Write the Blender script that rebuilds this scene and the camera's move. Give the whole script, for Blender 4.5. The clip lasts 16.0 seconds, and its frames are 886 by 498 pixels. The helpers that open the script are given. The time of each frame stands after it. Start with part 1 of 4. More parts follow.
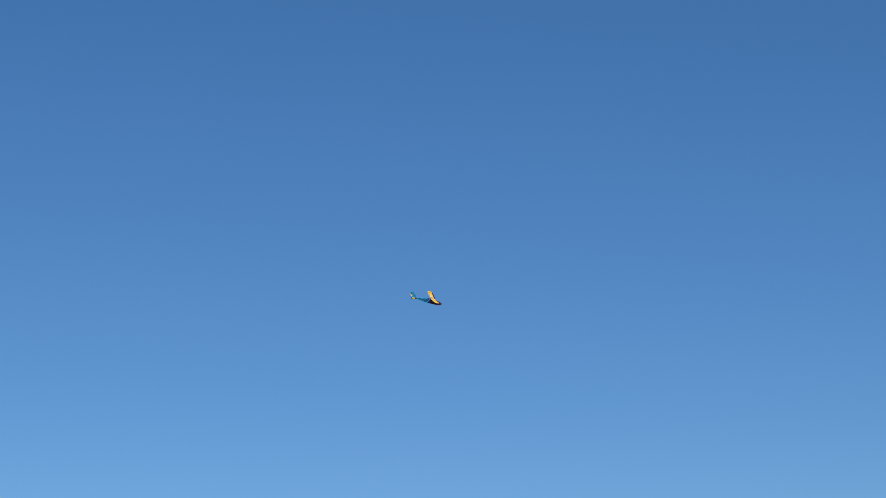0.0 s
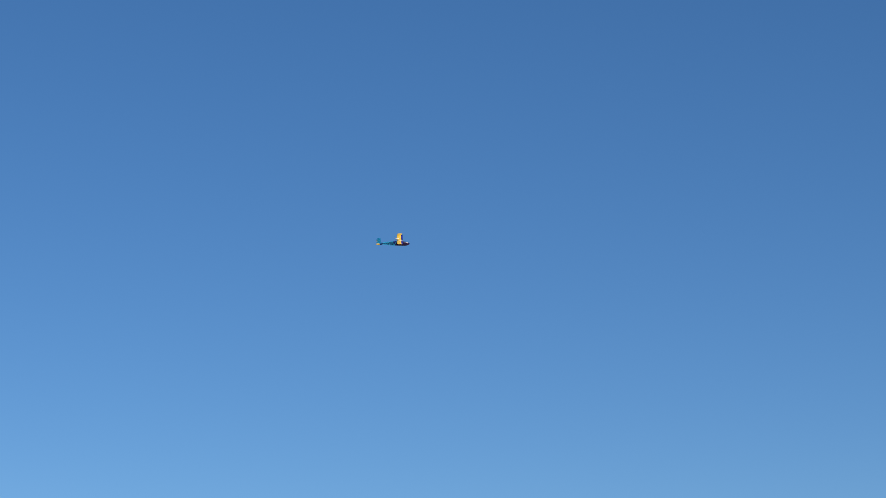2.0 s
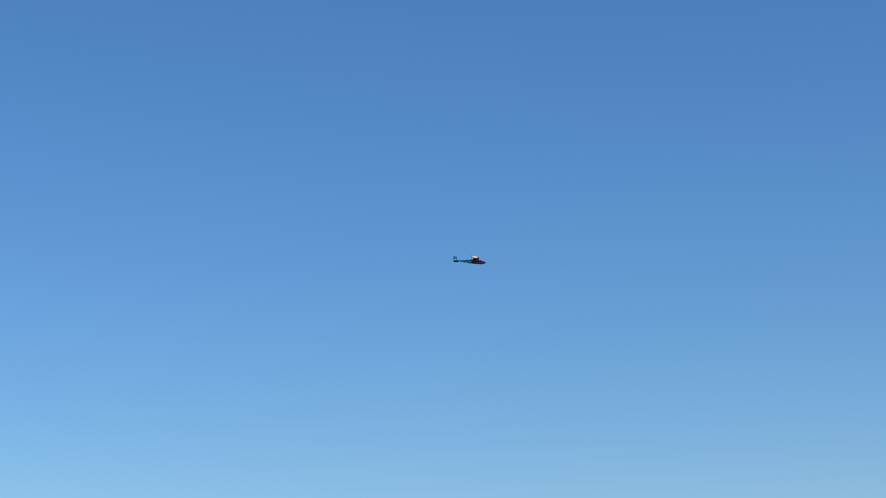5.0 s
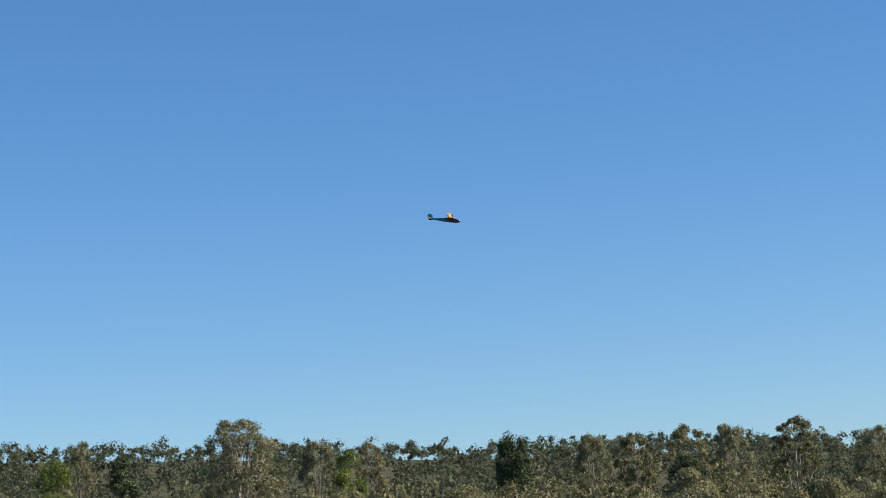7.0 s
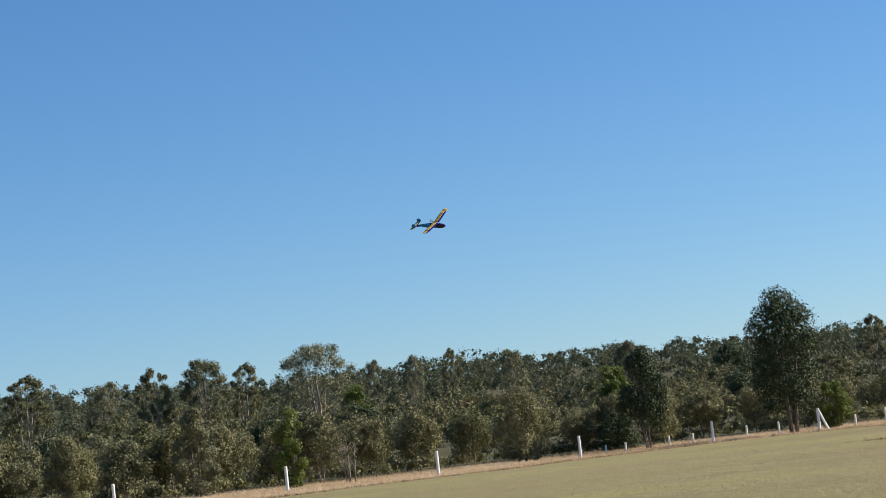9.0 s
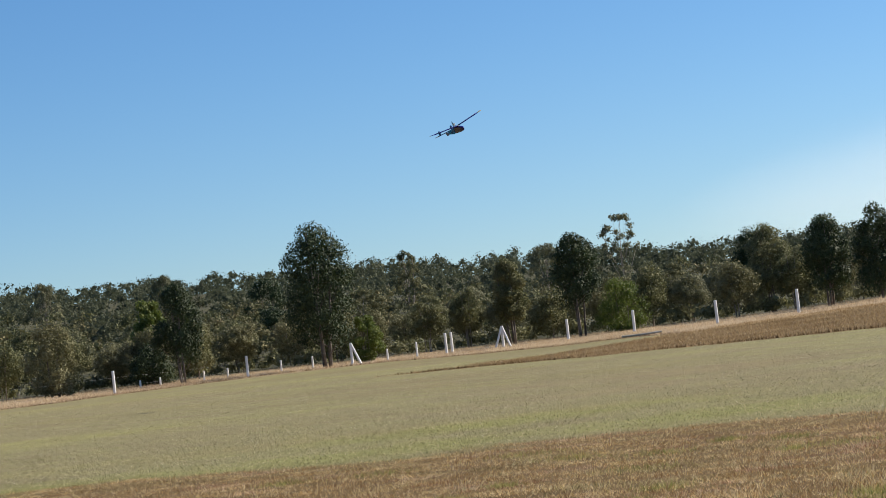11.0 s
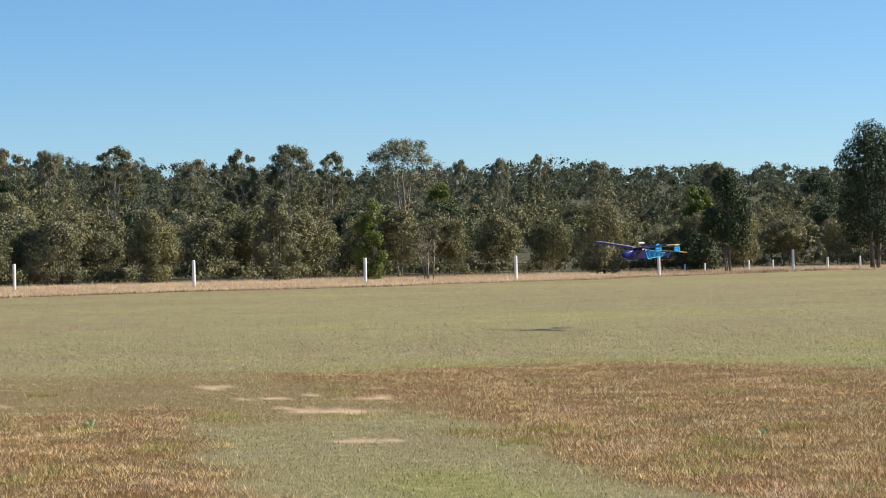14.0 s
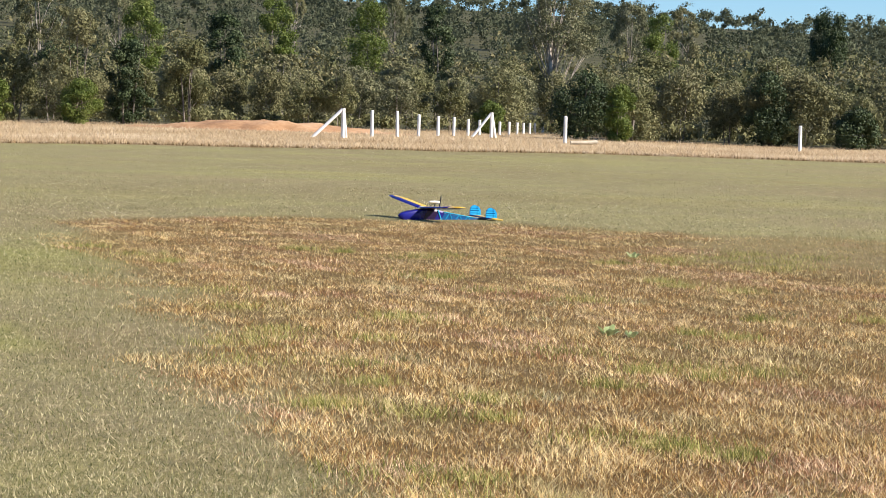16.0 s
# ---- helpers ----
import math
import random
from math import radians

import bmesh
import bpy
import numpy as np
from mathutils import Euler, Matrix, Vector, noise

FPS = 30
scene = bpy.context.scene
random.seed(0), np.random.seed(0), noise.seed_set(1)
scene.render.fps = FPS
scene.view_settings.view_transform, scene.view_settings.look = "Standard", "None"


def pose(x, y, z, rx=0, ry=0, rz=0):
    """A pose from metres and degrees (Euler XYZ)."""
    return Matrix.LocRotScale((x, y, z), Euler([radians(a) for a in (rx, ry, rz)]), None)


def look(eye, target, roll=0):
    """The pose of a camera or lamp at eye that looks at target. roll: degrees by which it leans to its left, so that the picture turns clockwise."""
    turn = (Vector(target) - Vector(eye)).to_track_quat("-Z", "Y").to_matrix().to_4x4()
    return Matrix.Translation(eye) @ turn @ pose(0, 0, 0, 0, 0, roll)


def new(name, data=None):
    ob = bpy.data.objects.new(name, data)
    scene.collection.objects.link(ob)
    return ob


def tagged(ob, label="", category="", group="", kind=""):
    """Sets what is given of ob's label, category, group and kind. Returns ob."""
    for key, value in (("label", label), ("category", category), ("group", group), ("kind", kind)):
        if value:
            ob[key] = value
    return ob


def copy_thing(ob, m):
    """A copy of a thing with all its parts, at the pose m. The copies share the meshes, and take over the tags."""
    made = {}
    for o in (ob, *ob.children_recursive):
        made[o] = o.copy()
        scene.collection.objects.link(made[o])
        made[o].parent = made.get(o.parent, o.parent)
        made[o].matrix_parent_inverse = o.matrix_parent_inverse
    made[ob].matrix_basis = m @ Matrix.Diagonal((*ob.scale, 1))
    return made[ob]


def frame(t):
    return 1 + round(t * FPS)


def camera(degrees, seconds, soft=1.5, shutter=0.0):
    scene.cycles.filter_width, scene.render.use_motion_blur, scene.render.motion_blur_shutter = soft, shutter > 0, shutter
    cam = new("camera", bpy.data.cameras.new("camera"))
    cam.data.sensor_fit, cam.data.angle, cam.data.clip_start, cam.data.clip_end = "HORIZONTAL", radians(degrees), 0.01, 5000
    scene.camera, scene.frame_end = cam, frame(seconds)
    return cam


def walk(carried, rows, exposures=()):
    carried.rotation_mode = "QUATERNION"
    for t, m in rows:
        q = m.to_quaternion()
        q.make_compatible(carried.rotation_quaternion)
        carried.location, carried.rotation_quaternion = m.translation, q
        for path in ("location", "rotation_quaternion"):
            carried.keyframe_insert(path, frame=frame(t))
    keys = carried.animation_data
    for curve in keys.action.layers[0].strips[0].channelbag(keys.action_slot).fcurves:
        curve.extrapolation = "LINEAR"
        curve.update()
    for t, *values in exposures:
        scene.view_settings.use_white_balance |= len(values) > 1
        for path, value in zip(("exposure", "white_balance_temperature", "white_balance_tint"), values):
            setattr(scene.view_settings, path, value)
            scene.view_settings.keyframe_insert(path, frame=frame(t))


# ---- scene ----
# ---- camera: held by a standing watcher who turns after the model ----
cam = camera(22.18, 16.0, soft=0.75)
walk(cam, [
    (0.0, pose(0, 0, 1.6, 103.965, 1.000, 79.464)),
    (0.5, pose(0, 0, 1.6, 103.533, 1.000, 74.397)),
    (1.0, pose(0, 0, 1.6, 103.747, 1.000, 68.373)),
    (1.5, pose(0, 0, 1.6, 103.839, 1.000, 64.363)),
    (2.0, pose(0, 0, 1.6, 103.792, 1.000, 58.644)),
    (2.5, pose(0, 0, 1.6, 103.541, 1.000, 52.389)),
    (3.0, pose(0, 0, 1.6, 103.594, 1.000, 47.903)),
    (3.2, pose(0, 0, 1.6, 103.673, 1.000, 46.109)),
    (5.3, pose(0, 0, 1.6, 99.753, 1.925, 27.633)),
    (5.5, pose(0, 0, 1.6, 99.364, 1.771, 25.627)),
    (6.0, pose(0, 0, 1.6, 98.581, 2.178, 20.645)),
    (6.5, pose(0, 0, 1.6, 98.069, 2.837, 16.119)),
    (7.0, pose(0, 0, 1.6, 97.539, 3.315, 10.891)),
    (7.5, pose(0, 0, 1.6, 97.079, 4.009, 5.811)),
    (8.0, pose(0, 0, 1.6, 96.625, 4.725, 1.017)),
    (8.5, pose(0, 0, 1.6, 95.908, 5.403, -3.699)),
    (9.0, pose(0, 0, 1.6, 94.899, 6.132, -8.331)),
    (9.5, pose(0, 0, 1.6, 93.357, 6.605, -12.746)),
    (10.0, pose(0, 0, 1.6, 92.122, 6.952, -16.382)),
    (10.2, pose(0, 0, 1.6, 91.890, 7.086, -17.626)),
    (12.3, pose(0, 0, 1.6, 92.155, 5.538, -21.452)),
    (12.5, pose(0, 0, 1.6, 92.036, 5.255, -21.088)),
    (13.0, pose(0, 0, 1.6, 91.737, 4.315, -17.810)),
    (13.5, pose(0, 0, 1.6, 91.111, 2.832, -12.328)),
    (14.0, pose(0, 0, 1.6, 90.014, 1.199, -6.302)),
    (14.5, pose(0, 0, 1.6, 88.930, -0.021, -0.030)),
    (15.0, pose(0, 0, 1.6, 87.845, -1.022, 6.025)),
    (15.5, pose(0, 0, 1.6, 86.895, -1.453, 12.696)),
    (16.0, pose(0, 0, 1.6, 86.500, -1.542, 18.586)),
], exposures=[(0.0, 0.33), (3.0, 0.57), (5.5, 0.84), (7.0, 0.92), (9.0, 0.83), (12.5, 0.78), (14.0, 1.02), (15.0, 1.1), (16.0, 1.2)])

# ---- sky, sun ----
SUN_AZ, SUN_EL = 86.0, 35.0          # degrees, clockwise from +y
world = bpy.data.worlds.new("world")
scene.world = world
world.use_nodes = True
wt = world.node_tree
sky = wt.nodes.new("ShaderNodeTexSky")
sky.sky_type = "NISHITA"
sky.sun_disc = False
sky.sun_elevation, sky.sun_rotation = radians(SUN_EL), radians(SUN_AZ)
sky.altitude, sky.air_density, sky.dust_density, sky.ozone_density = 50.0, 0.95, 0.31, 6.6
tone = wt.nodes.new("ShaderNodeHueSaturation")
tone.inputs["Saturation"].default_value, tone.inputs["Hue"].default_value = 1.13, 0.5005
way, lift, unit = wt.nodes.new("ShaderNodeTexCoord"), wt.nodes.new("ShaderNodeVectorMath"), wt.nodes.new("ShaderNodeVectorMath")
lift.inputs[1].default_value, unit.operation = (0, 0, 0.02), "NORMALIZE"
wt.links.new(way.outputs["Generated"], lift.inputs[0])
wt.links.new(lift.outputs[0], unit.inputs[0])
wt.links.new(unit.outputs[0], sky.inputs[0])
wt.links.new(sky.outputs[0], tone.inputs["Color"])
wt.links.new(tone.outputs[0], wt.nodes["Background"].inputs[0])
wt.nodes["Background"].inputs[1].default_value = 0.071
sun_data = bpy.data.lights.new("sun", "SUN")
sun_data.energy, sun_data.angle, sun_data.color = 4.8, radians(0.53), (1.0, 0.915, 0.80)
sun = new("sun", sun_data)
_a, _e = radians(SUN_AZ), radians(SUN_EL)
_s = Vector((math.sin(_a) * math.cos(_e), math.cos(_a) * math.cos(_e), math.sin(_e)))
sun.matrix_world = look(_s * 60, (0, 0, 0))


# ---- materials ----
def mat(name, colors, rough=0.7, scale=4.0, detail=5.0, bump=0.0, bump_scale=30.0, metal=0.0, rand="", spread=0.5,
        translucent=0.0, coat=0.0, stretch=None, gloss=0.5, tree_shift=0.0, gain=1.0):
    """A surface of two or more colours mixed by noise; rand 'island' or 'object' shifts the mix piece by piece."""
    m = bpy.data.materials.new(name)
    m.use_nodes = True
    t, n, l = m.node_tree, m.node_tree.nodes, m.node_tree.links
    p = n["Principled BSDF"]
    p.inputs["Roughness"].default_value, p.inputs["Metallic"].default_value = rough, metal
    p.inputs["Coat Weight"].default_value, p.inputs["Specular IOR Level"].default_value = coat, gloss
    co = n.new("ShaderNodeTexCoord")
    src = co.outputs["Object"]
    if stretch:
        mp = n.new("ShaderNodeMapping")
        mp.inputs["Scale"].default_value = stretch
        l.new(src, mp.inputs[0])
        src = mp.outputs[0]
    a, b = n.new("ShaderNodeTexNoise"), n.new("ShaderNodeTexNoise")
    a.inputs["Scale"].default_value, a.inputs["Detail"].default_value = scale, detail
    b.inputs["Scale"].default_value, b.inputs["Detail"].default_value = scale * 7.3, 3.0
    l.new(src, a.inputs["Vector"]), l.new(src, b.inputs["Vector"])
    mix = n.new("ShaderNodeMath")
    mix.operation = "MULTIPLY_ADD"
    l.new(b.outputs[0], mix.inputs[0])
    mix.inputs[1].default_value = 0.45
    l.new(a.outputs[0], mix.inputs[2])
    off = n.new("ShaderNodeMath")
    off.operation = "ADD"
    l.new(mix.outputs[0], off.inputs[0])
    off.inputs[1].default_value = -0.22
    last = off.outputs[0]
    if gain != 1.0:
        gn = n.new("ShaderNodeMath")
        gn.operation = "MULTIPLY_ADD"
        l.new(last, gn.inputs[0])
        gn.inputs[1].default_value, gn.inputs[2].default_value = gain, 0.5 - 0.5 * gain
        last = gn.outputs[0]
    if rand:
        if rand == "island":
            g = n.new("ShaderNodeNewGeometry").outputs["Random Per Island"]
            if tree_shift:
                ob_r, ad = n.new("ShaderNodeObjectInfo").outputs["Random"], n.new("ShaderNodeMath")
                ad.operation = "MULTIPLY_ADD"
                l.new(ob_r, ad.inputs[0])
                ad.inputs[1].default_value = tree_shift
                l.new(g, ad.inputs[2])
                ce = n.new("ShaderNodeMath")
                ce.operation = "ADD"
                l.new(ad.outputs[0], ce.inputs[0])
                ce.inputs[1].default_value = -tree_shift / 2
                g = ce.outputs[0]
        else:
            g = n.new("ShaderNodeObjectInfo").outputs["Random"]
        sh = n.new("ShaderNodeMath")
        sh.operation = "MULTIPLY_ADD"
        l.new(g, sh.inputs[0])
        sh.inputs[1].default_value = spread
        sh2 = n.new("ShaderNodeMath")
        sh2.operation = "ADD"
        l.new(last, sh2.inputs[0])
        sh2.inputs[1].default_value = -spread / 2
        l.new(sh2.outputs[0], sh.inputs[2])
        last = sh.outputs[0]
    r = n.new("ShaderNodeValToRGB")
    l.new(last, r.inputs[0])
    els = r.color_ramp.elements
    while len(els) < len(colors):
        els.new(0.5)
    for i, c in enumerate(colors):
        els[i].position = 0.28 + 0.44 * i / max(1, len(colors) - 1)
        els[i].color = (*c[:3], 1)
    l.new(r.outputs[0], p.inputs["Base Color"])
    if bump:
        bn, bb = n.new("ShaderNodeTexNoise"), n.new("ShaderNodeBump")
        bn.inputs["Scale"].default_value, bn.inputs["Detail"].default_value = bump_scale, 6.0
        l.new(src, bn.inputs["Vector"])
        bb.inputs["Strength"].default_value, bb.inputs["Distance"].default_value = bump, 0.02
        l.new(bn.outputs[0], bb.inputs["Height"])
        l.new(bb.outputs[0], p.inputs["Normal"])
    if translucent:
        tr, ms = n.new("ShaderNodeBsdfTranslucent"), n.new("ShaderNodeMixShader")
        l.new(r.outputs[0], tr.inputs[0])
        ms.inputs[0].default_value = translucent
        l.new(p.outputs[0], ms.inputs[1]), l.new(tr.outputs[0], ms.inputs[2])
        l.new(ms.outputs[0], n["Material Output"].inputs[0])
    return m


LEAF_OLIVE = mat("olive_leaves", [(0.087, 0.091, 0.035), (0.162, 0.160, 0.070), (0.224, 0.215, 0.111)], 0.75, 0.5, rand="island", spread=0.3, translucent=0.22, gloss=0.2, tree_shift=0.6)
LEAF_BROWN = mat("brown_olive_leaves", [(0.086, 0.086, 0.037), (0.165, 0.157, 0.072), (0.224, 0.212, 0.114)], 0.75, 0.5, rand="island", spread=0.3, translucent=0.22, gloss=0.2, tree_shift=0.6)
LEAF_GREY = mat("grey_green_leaves", [(0.091, 0.098, 0.046), (0.169, 0.167, 0.088), (0.236, 0.229, 0.137)], 0.75, 0.5, rand="island", spread=0.3, translucent=0.22, gloss=0.2, tree_shift=0.6)
LEAF_DARK = mat("dark_green_leaves", [(0.018, 0.031, 0.009), (0.035, 0.054, 0.018), (0.070, 0.095, 0.037)], 0.65, 0.6, rand="island", spread=0.3, translucent=0.12, gloss=0.3, tree_shift=0.3)
LEAF_LIME = mat("fresh_green_leaves", [(0.065, 0.095, 0.015), (0.115, 0.150, 0.028), (0.170, 0.195, 0.050)], 0.65, 0.6, rand="island", spread=0.3, translucent=0.35, gloss=0.3, tree_shift=0.3)
CANOPY_LEAF = mat("wood_canopy_leaves", [(0.077, 0.086, 0.035), (0.136, 0.132, 0.059), (0.190, 0.167, 0.084)], 0.75, 0.10, rand="island", spread=0.3, translucent=0.22, gloss=0.2, gain=1.4)
# distance haze is put into this colour as a greyer, bluer green
FAR_LEAF = mat("hazed_far_canopy", [(0.060, 0.070, 0.042), (0.085, 0.095, 0.056), (0.108, 0.116, 0.070)], 0.7, 0.02, rand="island", spread=0.3, translucent=0.3, gloss=0.08)
BARK_PALE = mat("pale_bark", [(0.11, 0.09, 0.07), (0.24, 0.205, 0.165), (0.42, 0.38, 0.33)], 0.85, 1.5, bump=0.6, bump_scale=9, stretch=(1, 1, 0.35))
BARK_DARK = mat("grey_bark", [(0.05, 0.042, 0.034), (0.12, 0.10, 0.08), (0.24, 0.21, 0.18)], 0.9, 2.0, bump=0.7, bump_scale=10, stretch=(1, 1, 0.3))
POST_WHITE = mat("weathered_white_paint", [(0.55, 0.53, 0.49), (0.76, 0.75, 0.72), (0.84, 0.83, 0.81)], 0.7, 2.5, bump=0.3, bump_scale=18, stretch=(1, 1, 0.3))
TIMBER = mat("weathered_timber", [(0.32, 0.25, 0.17), (0.50, 0.42, 0.31), (0.62, 0.55, 0.43)], 0.85, 2.0, bump=0.4, bump_scale=20)
WIRE = mat("galvanised_wire", [(0.25, 0.25, 0.25), (0.4, 0.4, 0.4)], 0.5, 3.0, metal=0.8)
DRY_BLADE = mat("dry_grass_blades", [(0.218, 0.110, 0.041), (0.470, 0.282, 0.097), (0.728, 0.501, 0.192), (0.950, 0.748, 0.410)], 0.8, 1.3, rand="island", spread=0.95, translucent=0.25, gloss=0.2, gain=1.3)
VERGE_BLADE = mat("straw_blades", [(0.360, 0.252, 0.151), (0.550, 0.417, 0.263), (0.700, 0.572, 0.414)], 0.8, 0.10, rand="island", spread=0.4, translucent=0.3, gloss=0.2)
GREEN_BLADE = mat("green_grass_blades", [(0.100, 0.105, 0.036), (0.250, 0.238, 0.088), (0.41, 0.37, 0.170), (0.66, 0.57, 0.35)], 0.75, 0.6, rand="island", spread=1.1, translucent=0.3, gloss=0.2)
FLECK = mat("turf_stalks", [(0.110, 0.104, 0.042), (0.225, 0.208, 0.090), (0.390, 0.345, 0.180), (0.80, 0.72, 0.52)], 0.8, 0.3, rand="island", spread=1.15, translucent=0.2, gloss=0.2)
TUFT_BLADE = mat("fresh_tuft_blades", [(0.12, 0.13, 0.03), (0.23, 0.235, 0.055), (0.36, 0.34, 0.10), (0.52, 0.45, 0.18)], 0.75, 2.0, rand="island", spread=0.6, translucent=0.3, gloss=0.2)
DULL_BLADE = mat("spent_grass_blades", [(0.134, 0.097, 0.039), (0.302, 0.226, 0.086), (0.493, 0.385, 0.162), (0.784, 0.638, 0.346)], 0.8, 1.3, rand="island", spread=0.9, translucent=0.25, gloss=0.2, gain=1.3)
RED_BLADE = mat("reddish_grass_blades", [(0.241, 0.105, 0.056), (0.470, 0.259, 0.130), (0.694, 0.451, 0.254), (0.918, 0.682, 0.454)], 0.8, 1.3, rand="island", spread=0.9, translucent=0.25, gloss=0.2, gain=1.3)
LIP_BLADE = mat("shade_brown_stalks", [(0.075, 0.042, 0.018), (0.150, 0.092, 0.042), (0.27, 0.18, 0.085)], 0.85, 0.8, rand="island", spread=0.5, translucent=0.1, gloss=0.1)
STALK = mat("bleached_stalks", [(0.42, 0.31, 0.14), (0.62, 0.50, 0.27), (0.80, 0.70, 0.46)], 0.75, 2.0, rand="island", spread=0.6, translucent=0.2, gloss=0.3)
STRIP_BLADE = mat("rusty_brown_blades", [(0.230, 0.138, 0.055), (0.400, 0.262, 0.120), (0.560, 0.410, 0.215)], 0.8, 0.25, rand="island", spread=0.5, translucent=0.2, gloss=0.2)
WEED = mat("weed_leaf", [(0.259, 0.312, 0.121), (0.403, 0.468, 0.220), (0.533, 0.601, 0.330)], 0.4, 5.0, rand="island", spread=0.3, translucent=0.25)
EARTH = mat("orange_earth", [(0.20, 0.10, 0.045), (0.31, 0.17, 0.08), (0.43, 0.26, 0.14)], 0.95, 0.5, bump=0.8, bump_scale=3)
NAVY = mat("indigo_film", [(0.006, 0.004, 0.083), (0.009, 0.008, 0.137), (0.013, 0.014, 0.194)], 0.36, 3.0, coat=0.08, gloss=0.25)
PURPLE = mat("dark_maroon_film", [(0.013, 0.006, 0.030), (0.022, 0.009, 0.046)], 0.3, 3.0, coat=0.08, gloss=0.25)
CYAN = mat("cyan_film", [(0.006, 0.24, 0.56), (0.010, 0.32, 0.68), (0.015, 0.40, 0.76)], 0.3, 2.5, coat=0.3, translucent=0.25)
CYAN_STICK = mat("cyan_stick", [(0.012, 0.26, 0.48), (0.025, 0.36, 0.58)], 0.7, 5.0, gloss=0.2)
RIB_DARK = mat("dark_rib", [(0.002, 0.03, 0.12), (0.003, 0.045, 0.16)], 1.0, 3.0, gloss=0.0)
TEAL_DARK = mat("shaded_teal_film", [(0.003, 0.075, 0.22), (0.004, 0.10, 0.28)], 0.3, 3.0, translucent=0.2)
YELLOW = mat("yellow_film", [(0.60, 0.35, 0.02), (0.70, 0.44, 0.035), (0.78, 0.52, 0.07)], 0.32, 3.0, coat=0.35, translucent=0.15)
SILVER = mat("silver_motor", [(0.38, 0.37, 0.33), (0.58, 0.56, 0.50)], 0.5, 8.0, metal=0.2)
BLACK = mat("black_plastic", [(0.012, 0.012, 0.012), (0.03, 0.03, 0.03)], 0.45, 6.0)
SOCK = mat("faded_windsock_cloth", [(0.70, 0.42, 0.30), (0.82, 0.62, 0.50), (0.85, 0.74, 0.66)], 0.85, 2.0, translucent=0.3)
STEEL = mat("dull_pole", [(0.20, 0.19, 0.17), (0.33, 0.31, 0.28)], 0.6, 3.0, metal=0.4)


# ---- mesh helpers ----
def mesh_np(name, V, F, material, second=None):
    """A mesh from arrays: vertices (n, 3) and faces (m, k), or a list of such face arrays."""
    me = bpy.data.meshes.new(name)
    V = np.asarray(V, np.float32)
    FF = [np.asarray(f, np.int32) for f in (F if isinstance(F, list) else [F])]
    loops = np.concatenate([f.ravel() for f in FF])
    sizes = np.concatenate([np.full(len(f), f.shape[1], np.int32) for f in FF])
    me.vertices.add(len(V))
    me.vertices.foreach_set("co", V.ravel())
    me.loops.add(len(loops))
    me.loops.foreach_set("vertex_index", loops)
    me.polygons.add(len(sizes))
    me.polygons.foreach_set("loop_start", np.concatenate([[0], np.cumsum(sizes)[:-1]]).astype(np.int32))
    me.update(calc_edges=True)
    me.materials.append(material)
    if second:
        me.materials.append(second)
        me.polygons.foreach_set("material_index", np.concatenate([np.full(len(f), min(k, 1), np.int32) for k, f in enumerate(FF)]))
    return me


def part(name, bm, material, parent=None, label="", smooth=False):
    """Links a bmesh, or a ready mesh, as one mesh object under a thing or a part."""
    if isinstance(bm, bmesh.types.BMesh):
        me = bpy.data.meshes.new(name)
        bm.to_mesh(me)
        bm.free()
        me.materials.append(material)
    else:
        me = bm
    if smooth:
        me.polygons.foreach_set("use_smooth", [True] * len(me.polygons))
    ob = new(name, me)
    if parent:
        ob.parent = parent
    if label:
        ob["label"] = label
    return ob


def tube(bm, pts, radii, sides=7, cap=True):
    """A tapered tube along points."""
    pts = [Vector(p) for p in pts]
    rings = []
    for i, p in enumerate(pts):
        d = (pts[min(i + 1, len(pts) - 1)] - pts[max(i - 1, 0)]).normalized()
        u = d.orthogonal().normalized()
        if abs(d.z) < 0.95:
            u = d.cross(Vector((0, 0, 1))).normalized()
        w = d.cross(u)
        rings.append([bm.verts.new(p + (u * math.cos(2 * math.pi * k / sides) + w * math.sin(2 * math.pi * k / sides)) * radii[i]) for k in range(sides)])
    for a, b in zip(rings, rings[1:]):
        for k in range(sides):
            bm.faces.new((a[k], a[(k + 1) % sides], b[(k + 1) % sides], b[k]))
    if cap:
        bm.faces.new(rings[0][::-1])
        bm.faces.new(rings[-1])
    bmesh.ops.recalc_face_normals(bm, faces=bm.faces)
    return bm


def tubed(pts, radii, sides=7):
    return tube(bmesh.new(), pts, radii, sides)


def smoothstep(a, b, x):
    t = np.clip((np.asarray(x, float) - a) / (b - a), 0, 1)
    return t * t * (3 - 2 * t)


# ---- the lie of the land (polar round the watcher; az clockwise-negative, degrees) ----
AZ_K = [-60, -34, -31.9, -29, -27, -25, -23, -15, -11, -8, 0, 9.6, 15.5, 21, 30, 60]
Z_K = [0.5, 0.5, 0.44, 0.19, 0.06, 0.0, -0.15, -0.22, -0.23, -0.2, -0.06, -0.04, 0.14, 0.2, 0.25, 0.2]
HILL_AZ = [-60, -32, -28, -26, -23, -21, -18, -15, -12, -9, -4, -1.7, 1, 6, 8, 13, 14, 18, 22, 27, 31, 36, 60, 100]
HILL_EL = [0.9, 0.94, 1.04, 1.09, 1.34, 1.34, 1.51, 1.59, 1.69, 1.77, 1.79, 1.89, 2.04, 2.24, 2.24, 2.44, 2.54, 2.69, 2.87, 2.97, 3.22, 3.55, 3.29, 2.4]


